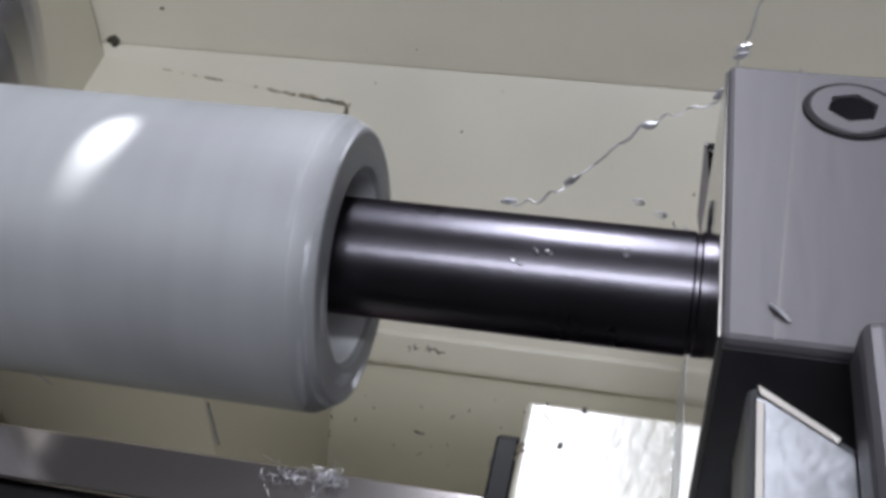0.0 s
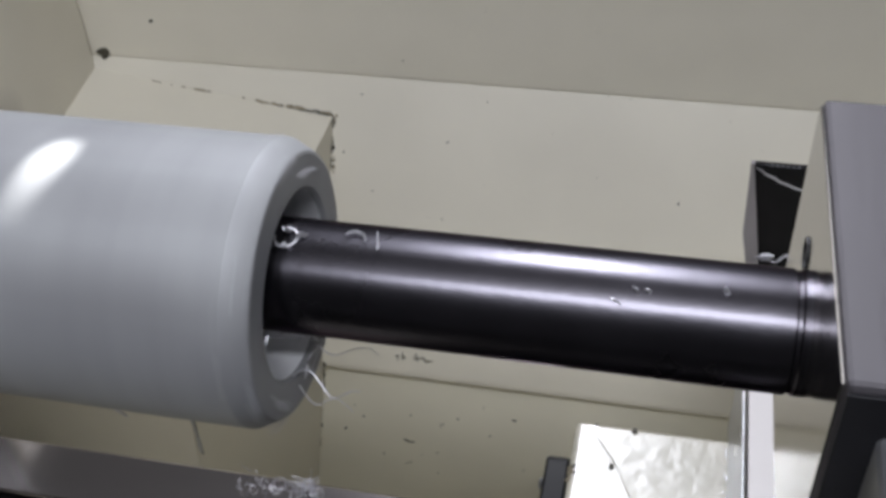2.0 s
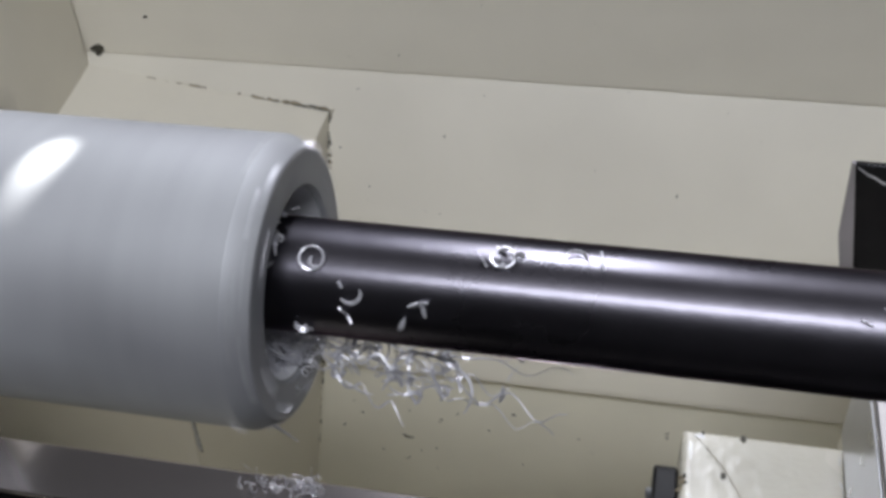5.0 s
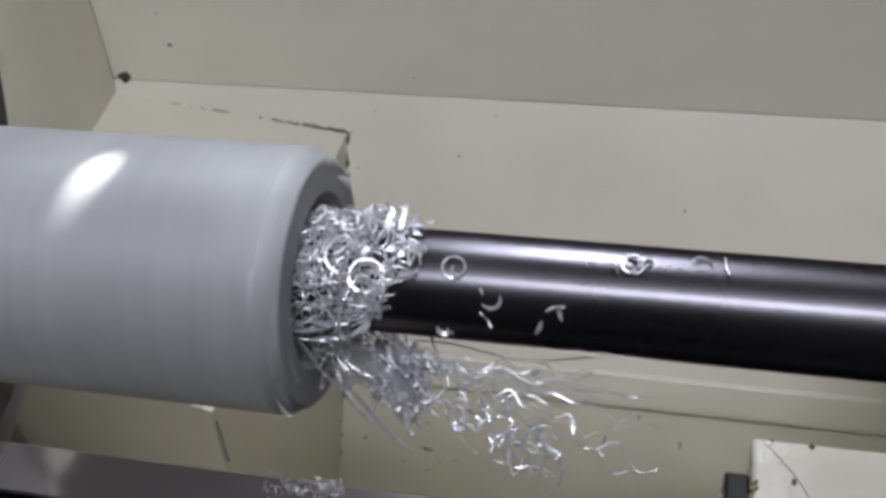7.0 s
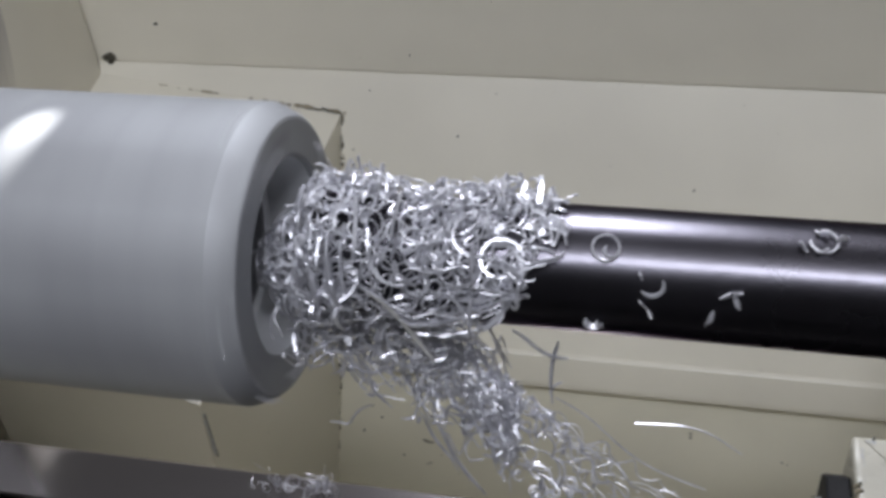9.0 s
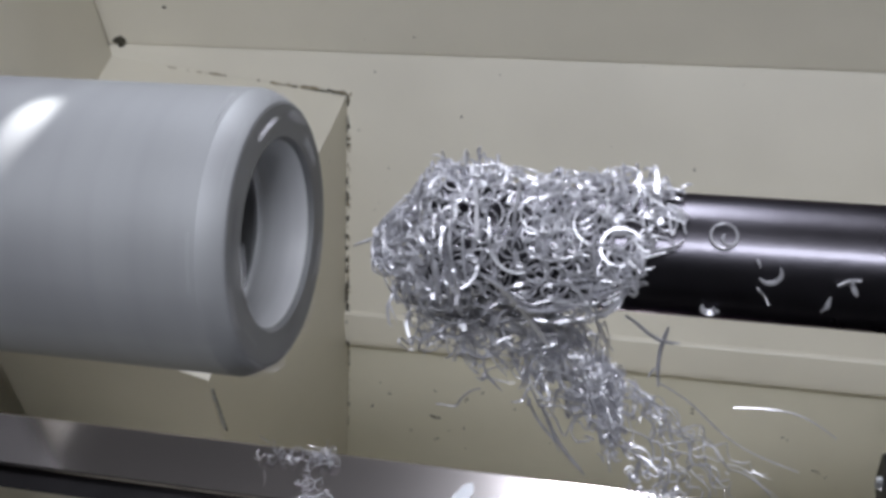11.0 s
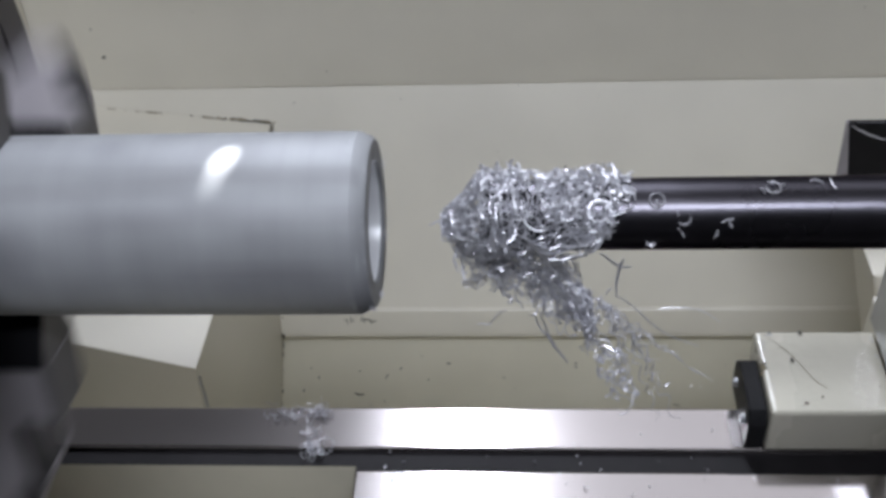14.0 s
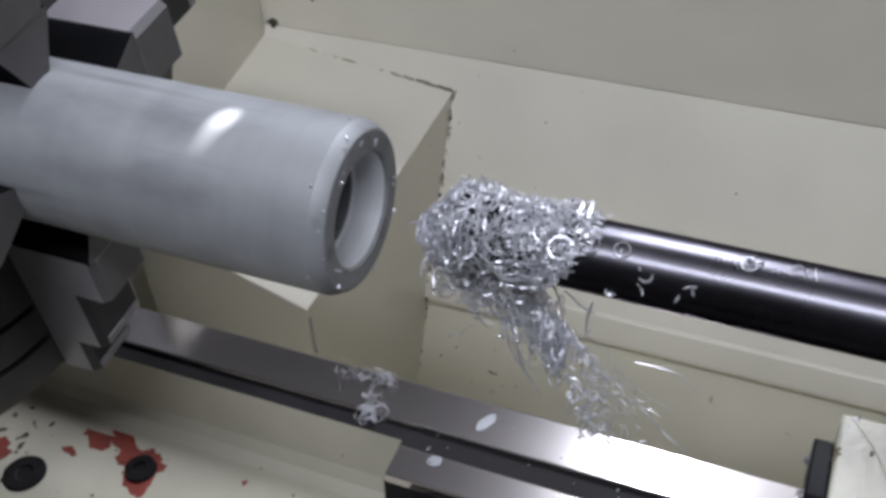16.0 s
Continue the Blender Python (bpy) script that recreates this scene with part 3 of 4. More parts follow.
for k in range(24):
    fleck(bm, g, (-0.275 - 0.03 * g.random(), 0.058 - 0.06 * g.random(), -0.2899), (0, 0, 1), g.uniform(0.0008, 0.0024), g.uniform(1, 2), g.uniform(0, 3))
tagged(part("grime_specks", bm, GRIME), "dark specks on the cream casting of the bed gap", "grime", kind="stuff")


def blot(cx, cy, size, seed, stretch, turn):
    """A flat chipped patch with a ragged outline."""
    q = random.Random(seed)
    ph = [q.uniform(0, 6.28) for _ in range(6)]
    pts = []
    for k in range(72):
        a = 2 * math.pi * k / 72
        r = size * (1 + 0.22 * math.sin(2 * a + ph[0]) + 0.2 * math.sin(3 * a + ph[1]) + 0.12 * math.sin(5 * a + ph[2]) + 0.07 * math.sin(9 * a + ph[3])
                    + 0.05 * math.sin(17 * a + ph[4]) + 0.03 * math.sin(29 * a + ph[5]))
        u, v = r * math.cos(a) * stretch, r * math.sin(a)
        pts.append((cx + u * math.cos(turn) - v * math.sin(turn), cy + u * math.sin(turn) + v * math.cos(turn)))
    return pts


for k, (cx, cy, size, st, tu) in enumerate(((-0.2430, 0.0560, 0.0118, 1.35, -0.1), (-0.2200, 0.0510, 0.0066, 2.5, -0.35), (-0.2015, 0.0385, 0.0140, 1.1, 0.3),
                                            (-0.2960, 0.0170, 0.0090, 1.3, 1.2), (-0.2515, 0.0349, 0.0026, 1.8, 0.0), (-0.1302, 0.0640, 0.0011, 1.5, 0.4),
                                            (-0.1352, 0.0504, 0.0012, 1.6, 1.2), (-0.2140, 0.0420, 0.0038, 1.3, 0.9))):
    part("chipped_patch", prism(blot(cx, cy, size, 40 + k, st, tu), -0.2903, -0.28965 + 0.00007 * k, "z"), RED, bed, "bare patch of red primer")
part("bolt", revolve([(0.0, 0.0100), (0.0025, 0.0094), (0.0028, 0.0045), (0.0008, 0.0040), (0.0006, 0.0)], 32), BLACK, bed, "black socket bolt", pose(-0.2003, 0.0374, -0.2897, 0, -90, 0))
# this near-black disc also stands in for the shade in a recessed hole
part("bolt", revolve([(0.0, 0.0135), (0.0012, 0.0125), (0.0012, 0.0060), (0.0002, 0.0045), (0.0002, 0.0)], 32), GROOVE, bed, "grimy recessed hole, its shade put in as near-black", pose(-0.2673, 0.0107, -0.2897, 0, -90, 0))
for x, y in ((0.0185, 0.124), (0.0190, 0.1205), (0.0255, 0.1470), (0.045, 0.100), (0.034, 0.126), (0.0420, 0.1465)):
    bm = bmesh.new()
    fleck(bm, g, (x, y, -0.2080), (0, 0, 1), g.uniform(0.0008, 0.0018), g.uniform(1, 1.8), g.uniform(1, 2))
    part("paint_chip", bm, GRIME, saddle, "dark chip in the paint")
# a scratch, worn bright edges and brown chips on the wing's paint
bm = bmesh.new()
ribbon(bm, [Vector((0.0215 + 0.030 * u + 0.003 * math.sin(5 * u), 0.146 - 0.040 * u - 0.004 * math.sin(3.1 * u), -0.2078)) for u in [k / 20 for k in range(21)]], 0.0003, 0.0002, 0.0)
part("scratch", bm, SMUDGE, saddle, "thin brown scratch in the paint")
for x0, x1, y0, y1, z in ((0.0205, 0.0210, 0.098, 0.143, -0.2079), (0.022, 0.026, 0.1450, 0.1455, -0.2079), (0.0795, 0.0805, 0.102, 0.143, -0.2079)):
    bm = bmesh.new()
    for k in range(14):
        fleck(bm, g, (x0 + (x1 - x0) * g.random(), y0 + (y1 - y0) * g.random(), z), (0, 0, 1), g.uniform(0.0002, 0.0005), g.uniform(1, 2.5), 1.57 + g.uniform(-0.3, 0.3), 0.0001)
    part("worn_edge", bm, STEEL, saddle, "bare metal showing at the worn edge")
for x, y, z, nx, size in ((0.0170, 0.118, -0.2100, -1, 0.0019), (0.0172, 0.1235, -0.2090, -1, 0.0013), (0.0176, 0.1205, -0.2082, -0.6, 0.0015)):
    bm = bmesh.new()
    fleck(bm, g, (x, y, z), (nx, 0, 0.6), size, 1.6, 1.4)
    part("paint_chip", bm, SMUDGE, saddle, "brown chip in the paint")
# grimy seam down the cover's front corner, with bare edges
seam = part("corner_seam", prism([(-0.1622, 0.1868), (-0.1617, 0.1867), (-0.1612, 0.1876), (-0.1616, 0.1880)], -0.326, -0.2905, "z"), GRIME, cover, "grimy open seam")
for k in range(9):
    bm = bmesh.new()
    fleck(bm, g, (-0.1618, 0.1864, -0.291 - 0.004 * k + g.uniform(-0.002, 0.002)), (0.5, -1, 0), g.uniform(0.0007, 0.0014), g.uniform(1.5, 3), 1.57)
    part("bare_edge", bm, STEEL, cover, "bare metal edge")

# ---- swarf ----
def wild(rng, start, length, bend, drift, steps):
    """A wandering springy shaving."""
    p, d = Vector(start), Vector((rng.gauss(0, 1), rng.gauss(0, 1), rng.gauss(0, 1))).normalized()
    ax = Vector((rng.gauss(0, 1), rng.gauss(0, 1), rng.gauss(0, 1))).normalized()
    out, h = [p.copy()], length / steps
    for _ in range(steps):
        ax = (ax + 0.35 * Vector((rng.gauss(0, 1), rng.gauss(0, 1), rng.gauss(0, 1)))).normalized()
        d = (d + ax.cross(d) * bend * h + Vector(drift) * h).normalized()
        p = p + d * h
        out.append(p.copy())
    return out


def tangle(rng, count, place, keep, wmin=0.00025, wmax=0.00055, lmin=0.006, lmax=0.022, drift=(0, 0, 0), curls=0.3, rmin=0.0009, rmax=0.0030, flakes=0.12, bend=(120, 420), facing=None):
    """A mass of shavings whose points are drawn back into the space that keep() allows."""
    bm = bmesh.new()
    for _ in range(count):
        c = place(rng)
        if rng.random() < curls:
            path = curl(rng, c, rmin + (rmax - rmin) * rng.random() ** 1.5, rng.uniform(0.0006, 0.003), rng.uniform(0.5, 1.6), facing(c) if facing else [rng.gauss(0, 1) for _ in range(3)], 14)
        else:
            path = wild(rng, c, rng.uniform(lmin, lmax), rng.uniform(*bend), drift, rng.randint(14, 22))
        ribbon(bm, [Vector(keep(p)) for p in path], rng.uniform(wmin, wmax), 0.00024, rng.uniform(0, 3.1))
    for _ in range(int(count * flakes)):         # broad bright flakes
        c = Vector(place(rng))
        ribbon(bm, [Vector(keep(p)) for p in wild(rng, c, rng.uniform(0.0018, 0.0036), 260, (0, 0, 0), 5)], rng.uniform(0.0010, 0.0018), 0.00016, rng.uniform(0, 3.1))
    return bm


rng = random.Random(5)
def lump(x, a):
    """Uneven fullness of the nest along the bar and round it."""
    return 1 + 0.10 * math.sin(210 * x + 1.3 * a) + 0.08 * math.sin(470 * x - 2 * a + 1.0) + 0.06 * math.sin(3 * a + 160 * x)
def on_bar(g):
    while True:
        u = g.random()
        x = -0.1415 + 0.064 * u ** 1.35
        a = g.uniform(0, 2 * math.pi) if g.random() < 0.4 else g.uniform(0.6, 3.6)
        bare = 0.0 if x < -0.117 else min(0.97, (x + 0.117) / 0.013)
        if math.sin(a - 0.5) > 0.35 or g.random() > bare:   # the front and underside thin out towards the shank
            break
    r = g.uniform(0.0125, 0.0155) if x > -0.131 else g.uniform(0.0, 0.0135)
    return (x, BY + r * math.cos(a), BZ + r * math.sin(a))
def keep_on_bar(p):
    x = max(-0.1415, p.x)
    edge = -0.089 + 0.012 * max(-0.6, min(1.0, (p.z - BZ) / 0.0125)) + 0.0025 * math.sin(330 * p.y + 260 * p.z)
    x = x if x < edge else max(-0.125, 2 * edge - x)            # folds back from the shank
    tip = max(0.0, min(1.0, (-0.1275 - x) / 0.014))           # the tip narrows and hangs
    cz = BZ - 0.0070 * tip
    q = Vector((0, p.y - BY, p.z - cz))
    lim = (0.0168 if x < -0.090 else 0.0168 - (x + 0.090) * 0.22) * lump(x, math.atan2(q.z, q.y)) * (1 - 0.72 * tip ** 1.3)
    lo = 0.0126 if x > -0.1285 else 0.0
    r, room = max(lo, q.length), max(lim - lo, 0.0012)
    r = lo + room * (1 - math.exp(-(r - lo) / room)) * 1.25
    q = q.normalized() * r if q.length > 1e-6 else Vector((0, 0, r))
    y, z = BY + q.y, cz + q.z
    return (x, y, z)
def outward(c):
    """Loops lie mostly flat on the nest, tilted by chance."""
    return (rng.gauss(0, 0.55), (c[1] - BY) / 0.013 + rng.gauss(0, 0.55), (c[2] - BZ) / 0.013 + rng.gauss(0, 0.55))
bm = tangle(rng, 620, on_bar, keep_on_bar, 0.00032, 0.00075, 0.004, 0.013, curls=0.74, rmin=0.0012, rmax=0.0042, flakes=0.30, facing=outward)
for k in range(46):                     # long loose loops over the nest
    c = on_bar(rng)
    ribbon(bm, [Vector(keep_on_bar(Vector((p.x, BY + (p.y - BY) * 1.3, BZ + (p.z - BZ) * 1.3)))) for p in curl(rng, c, rng.uniform(0.0026, 0.0052), rng.uniform(0.001, 0.004), rng.uniform(0.6, 1.5), (rng.gauss(0, 0.3), c[1] - BY, c[2] - BZ), 26)],
           rng.uniform(0.0005, 0.0009), 0.00035, rng.uniform(0, 3))
def spring(a, b, sag, wave, turns, n=26):
    """A single shaving from a to b that sags and winds a little."""
    a, b = Vector(a), Vector(b)
    return [a.lerp(b, i / n) + Vector((wave * math.cos(turns * 6.283 * i / n), wave * math.sin(turns * 5.1 * i / n), wave * math.sin(turns * 6.283 * i / n) - sag * math.sin(math.pi * i / n)))
            for i in range(n + 1)]
ribbon(bm, spring((-0.1150, -0.0160, 0.0075), (-0.1020, -0.0160, -0.0110), -0.0020, 0.0003, 0.6), 0.0011, 0.0005, 0.8)
ribbon(bm, spring((-0.1060, -0.0150, -0.0040), (-0.0870, -0.0150, 0.0060), 0.0050, 0.0003, 0.8), 0.0009, 0.0004, 0.4)
ribbon(bm, spring((-0.0880, -0.0100, -0.0060), (-0.0770, -0.0100, -0.0120), 0.0016, 0.0004, 1.0), 0.0008, 0.0004, 0.7)
ribbon(bm, spring((-0.1185, 0.0020, 0.0200), (-0.1165, -0.0020, 0.0290), -0.0004, 0.0003, 0.7), 0.0007, 0.0004, 0.7)
ribbon(bm, spring((-0.1330, -0.0020, 0.0040), (-0.1460, -0.0030, 0.0015), -0.0006, 0.0003, 0.7), 0.0007, 0.0004, 0.7)
for k in range(26):                     # ends that stand out of the nest
    c = Vector(keep_on_bar(Vector(on_bar(rng))))
    out = Vector((rng.gauss(-0.1, 0.4), c.y - BY, c.z - BZ)).normalized() if c.z > BZ else Vector((-0.6, rng.gauss(0, 0.5), -0.4)).normalized()
    ribbon(bm, spring(c, c + out * rng.uniform(0.002, 0.0055), rng.uniform(-0.001, 0.001), 0.0005, rng.uniform(0.4, 1.2), 10), rng.uniform(0.0003, 0.0006), 0.0003, rng.uniform(0, 3))
nest = tagged(part("swarf_nest", bm, SWARF), "tangled nest of bright aluminium shavings wound on the boring bar's end", "swarf", kind="stuff")

# the sagging lobe under the nest, about its own pivot
LOBE = Vector((-0.110, -0.004, -0.010))
def lobe_span(x):
    u = (x + 0.138) / 0.047
    return -0.012 - 0.034 * u ** 0.9, (-0.004 if u < 0.62 else -0.004 - 0.075 * (u - 0.62))
def in_lobe(g):
    x = -0.137 + 0.048 * g.random() ** 0.84
    lo, hi = lobe_span(x)
    return (x, -0.004 + g.gauss(0, 0.0050), lo + (hi - lo) * g.random() ** 0.85)
def fold(v, lo, hi):
    """Turns a value that runs past an end back inside."""
    v = lo + 0.8 * (lo - v) if v < lo else v
    v = hi - 0.8 * (v - hi) if v > hi else v
    return max(lo, min(hi, v))
def keep_lobe(p):
    x = fold(p.x, -0.1375, -0.088)
    lo, hi = lobe_span(x)
    lo -= 0.003 * math.sin(420 * x) + 0.0015 * math.sin(1300 * x)
    return Vector((x, fold(p.y, -0.016, 0.009), fold(p.z, lo, hi + 0.001))) - LOBE
bm = tangle(rng, 620, in_lobe, keep_lobe, 0.0003, 0.00068, lmin=0.006, lmax=0.018, drift=(110, 0, -75), curls=0.34, rmin=0.0009, rmax=0.0028, flakes=0.30, bend=(60, 260))
for a, b, w in (((-0.1080, -0.006, -0.0400), (-0.0970, -0.006, -0.0660), 0.0009), ((-0.1110, -0.006, -0.0380), (-0.1020, -0.008, -0.0560), 0.0006),
                ((-0.0795, -0.006, -0.0120), (-0.0805, -0.006, -0.0300), 0.0011), ((-0.1200, -0.010, -0.0330), (-0.1300, -0.010, -0.0410), 0.0005)):
    ribbon(bm, [p - LOBE for p in spring(a, b, rng.uniform(-0.002, 0.002), 0.0005, rng.uniform(0.6, 1.6))], w, 0.0003, rng.uniform(0, 3))
lobe = tagged(part("swarf_lobe", bm, SWARF), "sagging lobe of bright aluminium shavings under the boring bar", "swarf", kind="stuff")

# the tail that trails from the lobe; built lying along x from its pivot
TAIL = Vector((-0.092, -0.004, -0.0145))
def in_tail(g):
    return (0.048 * g.random() ** 1.2, g.gauss(0, 0.0038), g.gauss(0, 0.0034))
def keep_tail(p):
    return (max(-0.004, min(0.056, p.x)), fold(p.y, -0.0085, 0.0085), fold(p.z, -0.0068, 0.0068))
tail = tagged(part("swarf_tail", tangle(rng, 62, in_tail, keep_tail, 0.0003, 0.0007, lmin=0.006, lmax=0.02, drift=(90, 0, 0), curls=0.55, rmin=0.0008, rmax=0.0022, flakes=0.45), SWARF),
              "loose tail of bright aluminium shavings trailing from the nest", "swarf", kind="stuff")

STRAND = Vector((-0.086, -0.004, -0.0150))
bm = bmesh.new()
for k in range(12):
    n, ln, ph = 40, rng.uniform(0.032, 0.068), rng.uniform(0, 6)
    amp, y0, lean = rng.uniform(0.0006, 0.0018), rng.uniform(-0.010, 0.010), rng.uniform(-0.45, 0.22)
    path = [Vector((ln * i / n, y0 * i / n + amp * math.cos(ph + 30 * i / n), lean * ln * (i / n) ** 1.5 - 0.002 * k / 12 + amp * math.sin(ph * 2 + (18 + 3 * k) * i / n))) for i in range(n + 1)]
    ribbon(bm, path, rng.uniform(0.0003, 0.0006), 0.0002, rng.uniform(0, 3))
for k in range(20):
    c = (rng.uniform(0.0, 0.06), rng.gauss(0, 0.004), rng.gauss(-0.004, 0.0045))
    ribbon(bm, wild(rng, c, rng.uniform(0.002, 0.006), 350, (0, 0, 0), 6), rng.uniform(0.0005, 0.0013), 0.00016, rng.uniform(0, 3))
ribbon(bm, spring((0.002, 0, 0.005), (0.044, 0, 0.0130), 0.0016, 0.0006, 1.3), 0.00028, 0.0003, 0.5)
ribbon(bm, spring((0.020, 0.003, 0.012), (0.040, 0.003, 0.026), -0.003, 0.0004, 0.8), 0.00025, 0.0003, 0.5)
strand = tagged(part("swarf_strands", bm, SWARF), "long thin aluminium shavings hanging from the nest", "swarf", kind="stuff")

# one springy thread caught on the tool holder
bm = bmesh.new()
knots = [(0.0212, -0.0277), (0.0300, -0.0262), (0.0376, -0.0200), (0.0478, -0.0083), (0.0560, 0.0010), (0.0638, 0.0056), (0.0725, 0.0094), (0.0764, 0.0238),
         (0.0788, 0.0367), (0.0830, 0.0600)]
path = []
for a, b in zip(knots, knots[1:]):
    for i in range(9):
        u, k = i / 9, len(path)
        path.append(Vector((a[0] + (b[0] - a[0]) * u, 0.060 + 0.0007 * math.sin(k * 1.1), a[1] + (b[1] - a[1]) * u + 0.0006 * math.cos(k * 0.9))))
ribbon(bm, path, 0.0007, 0.0003, 0.9)
for k in (1, 2, 19, 20, 37, 38, 55, 56, 62, 63, 74):       # flat bright turns of the thread
    ribbon(bm, [path[k] + Vector((-0.0016, 0, -0.0006)), path[k], path[k] + Vector((0.0016, 0, 0.0010))], 0.0021, 0.0005, 0.4 + 0.1 * (k % 4))
for k in range(3):
    c = Vector((0.0560 + 0.006 * k, 0.060, -0.0225 - 0.0035 * k))
    ribbon(bm, curl(rng, c, 0.0019, 0.002, 0.7, (0.2, 1, 0.3)), 0.0008, 0.0004, 0.6)
thread = tagged(part("swarf_thread", bm, SWARF), "thin springy aluminium thread caught on the tool holder", "swarf")

# chips stuck on the bar: along x, the angle round it, its length or radius, width, turns (0: a leaf), slant
for x, deg, r, w, turns, slant in ((-0.0698, 120, 0.0025, 0.00045, 1.15, 0), (-0.0688, 122, 0.0013, 0.0007, 0.5, 0),
                                   (-0.0355, 107, 0.0028, 0.0013, 0, 0.9), (-0.0322, 92, 0.0030, 0.0014, 0, 0.3), (-0.0287, 97, 0.0030, 0.0012, 0, -0.7), (-0.0322, 110, 0.0024, 0.0011, 0, -0.3),
                                   (-0.0320, 101, 0.0024, 0.0005, 0.8, 0), (-0.0176, 95, 0.0022, 0.0006, 0.42, 0), (-0.0127, 96, 0.0058, 0.0009, 0, 1.35), (-0.0609, 147, 0.0021, 0.0008, 0.48, 0),
                                   (-0.0632, 141, 0.0018, 0.0011, 0, 1.2), (-0.0620, 168, 0.0052, 0.0006, 0, 1.0), (-0.0472, 151, 0.0050, 0.0017, 0, -0.3), (-0.0462, 156, 0.0034, 0.0011, 0, 1.1),
                                   (-0.0506, 174, 0.0046, 0.0014, 0, 1.9), (-0.0713, 187, 0.0016, 0.0012, 0.5, 0), (-0.0702, 190, 0.0030, 0.0010, 0, 1.1), (-0.0860, 146, 0.0030, 0.0014, 0, -0.4),
                                   (-0.0846, 166, 0.0034, 0.0015, 0, 0.2), (-0.0828, 127, 0.0020, 0.0015, 0, 0.8), (-0.0836, 140, 0.0033, 0.0004, 0.7, 0), (0.0356, 127, 0.0028, 0.0006, 0, 0.4),
                                   (0.0391, 115, 0.0022, 0.0006, 0, 0.9), (0.0415, 115, 0.0016, 0.0006, 0, 0.2), (0.0560, 108, 0.0015, 0.0011, 0, 0.6)):
    bm = bmesh.new()
    a = radians(deg)
    out, along = Vector((0, math.cos(a), math.sin(a))), Vector((0, -math.sin(a), math.cos(a)))
    r, w = (r, w) if turns else (0.85 * r, 0.85 * w)
    c = Vector((x, BY, BZ)) + out * 0.0129
    if turns:
        ribbon(bm, curl(rng, c, r, 0.0004, turns, (0.1, out.y, out.z), 22), w, 0.00035, 1.3)
    else:
        d = Vector((math.cos(slant), 0, 0)) + along * math.sin(slant)
        ribbon(bm, [c + d * r * (i / 8 - 0.5) + out * (0.0002 + 0.0005 * math.sin(i * 0.8 + x * 900)) for i in range(9)], w, 0.0003, 0.25 + (900 * x) % 1.0)
    part("stuck_chip", bm, SWARF, bar, "curled bright aluminium chip" if turns else "flat bright aluminium chip")

# swarf lying on the bed
for x, y, z, n, sp in ((-0.066, 0.1130, -0.2385, 26, 0.0035), (-0.086, 0.1120, -0.2385, 16, 0.0055), (-0.0640, 0.0890, -0.2400, 26, 0.0042), (-0.067, 0.100, -0.2385, 8, 0.003)):
    def heap(g):
        return (x + g.gauss(0, sp), y + g.gauss(0, sp * 0.7), z + abs(g.gauss(0, 0.0015)))
    def lie(p):
        return (p.x, p.y, max(-0.2397 if p.y > 0.089 else -0.2432, p.z))
    tagged(part("swarf_heap", tangle(rng, n, heap, lie, 0.00025, 0.0005, 0.006, 0.016, curls=0.7, rmin=0.0012, rmax=0.0034), SWARF), "small heap of bright aluminium shavings on the bed way", "swarf",
           group="swarf heaps on the bed", kind="stuff")
bm = bmesh.new()
for k in range(34):
    x, y = rng.uniform(-0.03, 0.22), rng.uniform(0.058, 0.112)
    z = -0.2395 if y > 0.0895 or y < 0.0735 else -0.2432
    ribbon(bm, wild(rng, (x, y, z), rng.uniform(0.001, 0.004), 400, (0, 0, 0), 5), 0.0007, 0.0003, 0.3)
tagged(part("swarf_crumbs", bm, SWARF), "scattered aluminium crumbs on the bed ways", "swarf", kind="stuff")
# crumbs on the work's rim
for k in range(40):
    a = 6.283 * (k + rng.random()) / 40
    x, r = rng.choice(((-0.003, 0.0312), (0.0002, 0.0255), (-0.0003, 0.0291), (-0.0065, R), (-0.0015, 0.0303)))
    bm = bmesh.new()
    ribbon(bm, wild(rng, (x, r * math.cos(a), r * math.sin(a)), rng.uniform(0.001, 0.003), 300, (0, 0, 0), 5), rng.uniform(0.0006, 0.0013), 0.0005, rng.uniform(0, 3))
    part("stuck_chip", bm, SWARF, work, "bright chip on the rim")


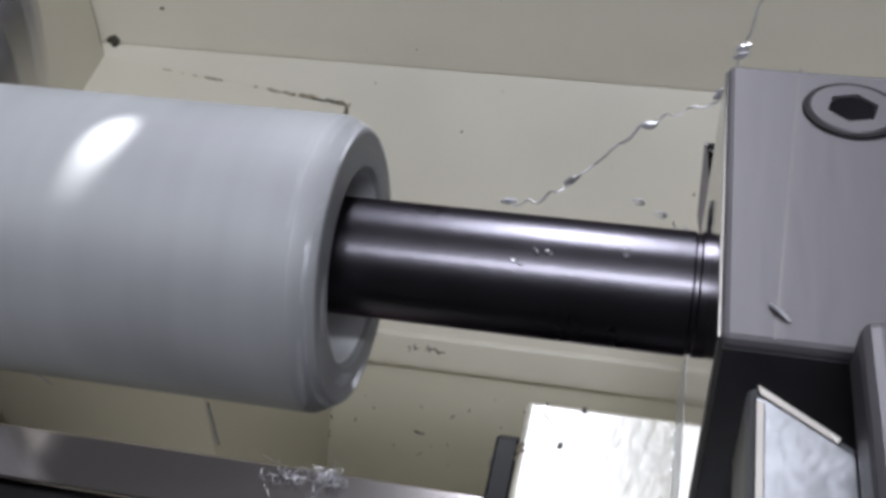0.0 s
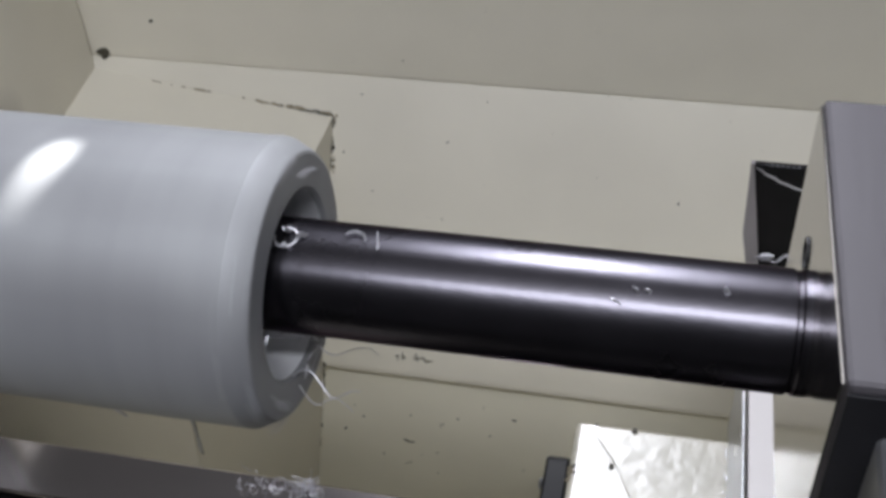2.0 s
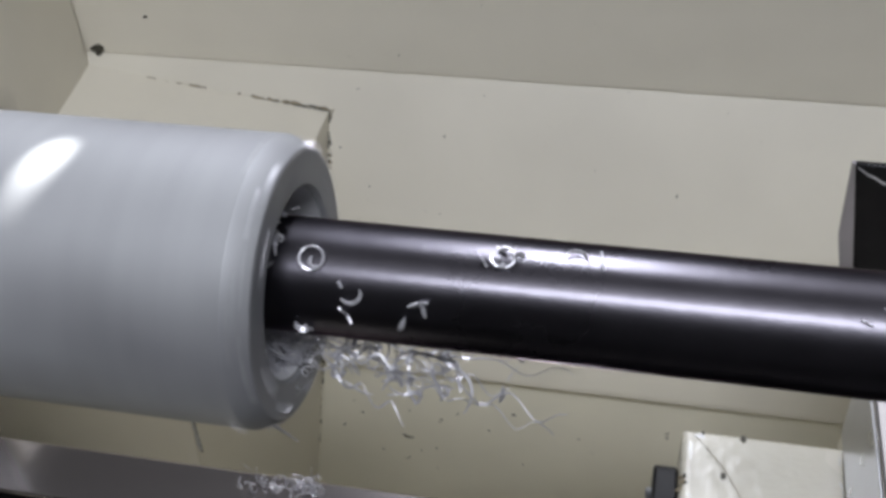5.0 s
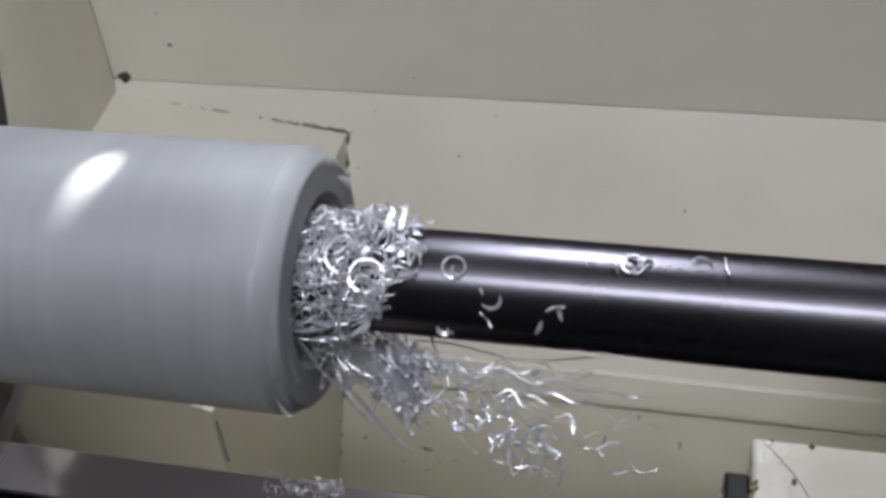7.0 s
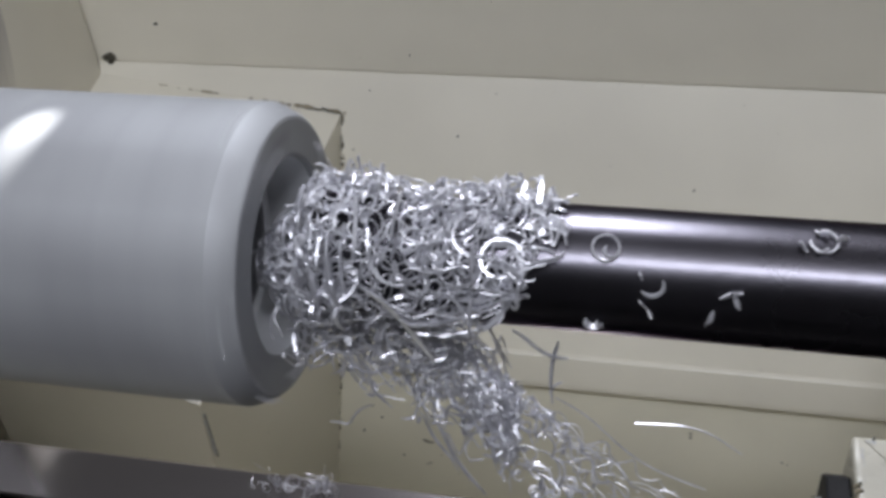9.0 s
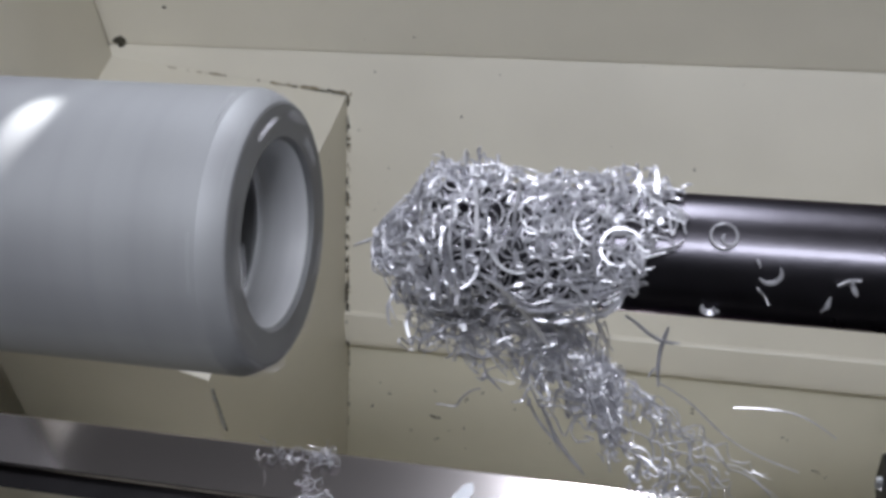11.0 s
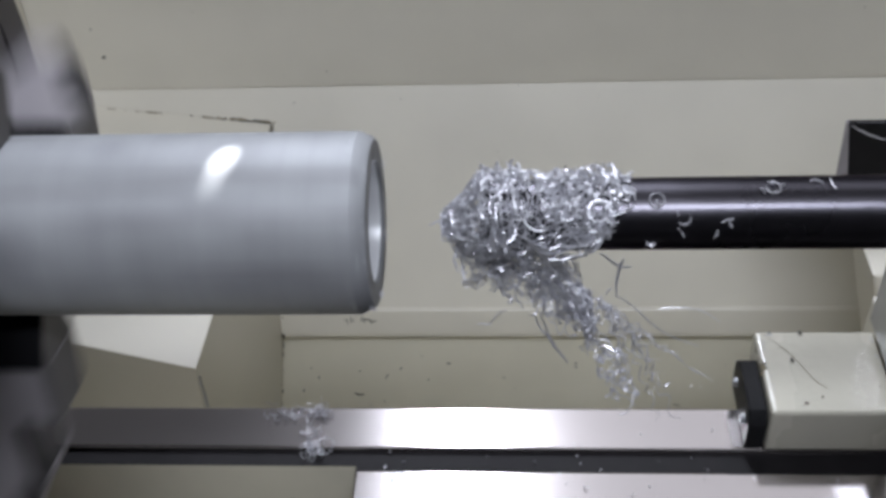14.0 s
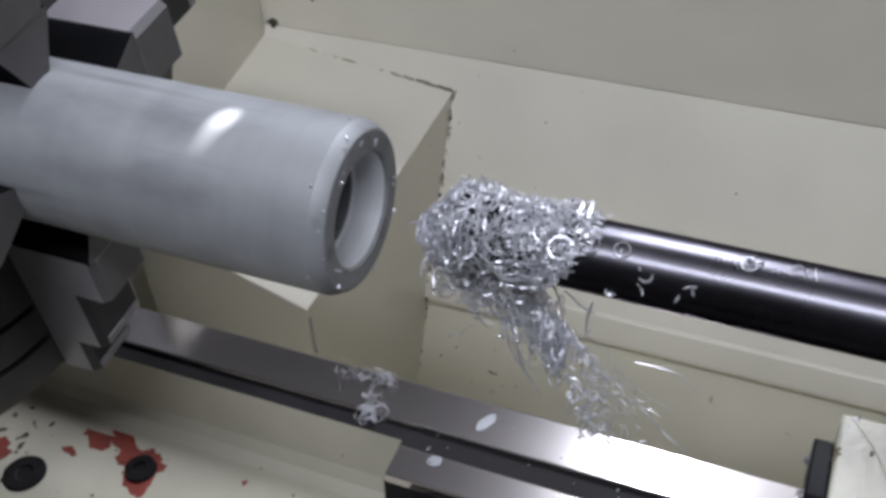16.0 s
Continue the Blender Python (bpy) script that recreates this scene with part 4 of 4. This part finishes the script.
def motions():
    ride = [(0.0, 0.0), (2.0, 0.0328), (4.0, 0.0643), (5.0, 0.0770), (7.5, 0.1122), (8.5, 0.1290), (10.0, 0.1502), (10.7, 0.1620), (11.2, 0.1645), (16.0, 0.1645)]

    def at(t):
        for (a, x), (b, y) in zip(ride, ride[1:]):
            if t <= b:
                return x + (y - x) * (t - a) / (b - a)
        return ride[-1][1]

    def follow(ob, pivot, rows):
        """Rides along, and turns about y and shifts by its own rows of (seconds, degrees, up)."""
        times = sorted({t for t, _ in ride} | {r[0] for r in rows})
        out = []
        for t in times:
            for a, b in zip(rows, rows[1:]):
                if t <= b[0]:
                    break
            u = min(1.0, max(0.0, (t - a[0]) / (b[0] - a[0])))
            out.append((t, pose(pivot.x + at(t), pivot.y, pivot.z + a[2] + (b[2] - a[2]) * u, 0, a[1] + (b[1] - a[1]) * u, 0)))
        walk(ob, out)

    for ob in (bar, holder, tool, post, saddle, rear, nest):
        walk(ob, [(t, pose(x, 0, 0)) for t, x in ride])
    follow(lobe, LOBE, [(0.0, -16, 0.013), (6.4, -16, 0.013), (7.4, -8, 0.006), (8.6, 0, 0.0), (16.0, 0, 0.0)])
    follow(tail, TAIL, [(0.0, 0, 0.006), (3.8, 1, 0.006), (4.8, 2, 0.0), (6.4, 22, -0.004), (7.5, 48, -0.012), (8.5, 66, -0.022), (9.2, 70, -0.024), (16.0, 70, -0.024)])
    follow(strand, STRAND, [(0.0, -2, 0.003), (3.4, -3, 0.003), (4.6, -4, 0.002), (5.2, -4, 0.002), (7.5, 22, -0.005), (8.5, 46, -0.014), (9.2, 50, -0.018), (16.0, 52, -0.018)])
    walk(thread, [(0.0, pose(0, 0, 0)), (0.6, pose(0.0100, 0, 0)), (1.0, pose(0.0360, 0, 0.002)), (1.5, pose(0.0480, 0, -0.002)), (2.0, pose(0.0800, 0, -0.003)),
                  (5.0, pose(0.126, 0, -0.004)), (11.2, pose(0.2135, 0, -0.004)), (16.0, pose(0.2135, 0, -0.004))])
    # the spindle turns until it is switched off, then runs down
    a, n = 0.0, 480
    turns = []
    for k in range(n + 1):
        t = k / 30
        turns.append(a)
        w = 1650.0 if t < 13.1 else max(0.0, 1650.0 * (1 - (t - 13.1) / 1.925))
        a += w / 30
    for ob in (chuck, work):
        walk(ob, [(k / 30, pose(0, 0, 0, turns[k] - turns[-1] + 4.5)) for k in range(n + 1)])


motions()
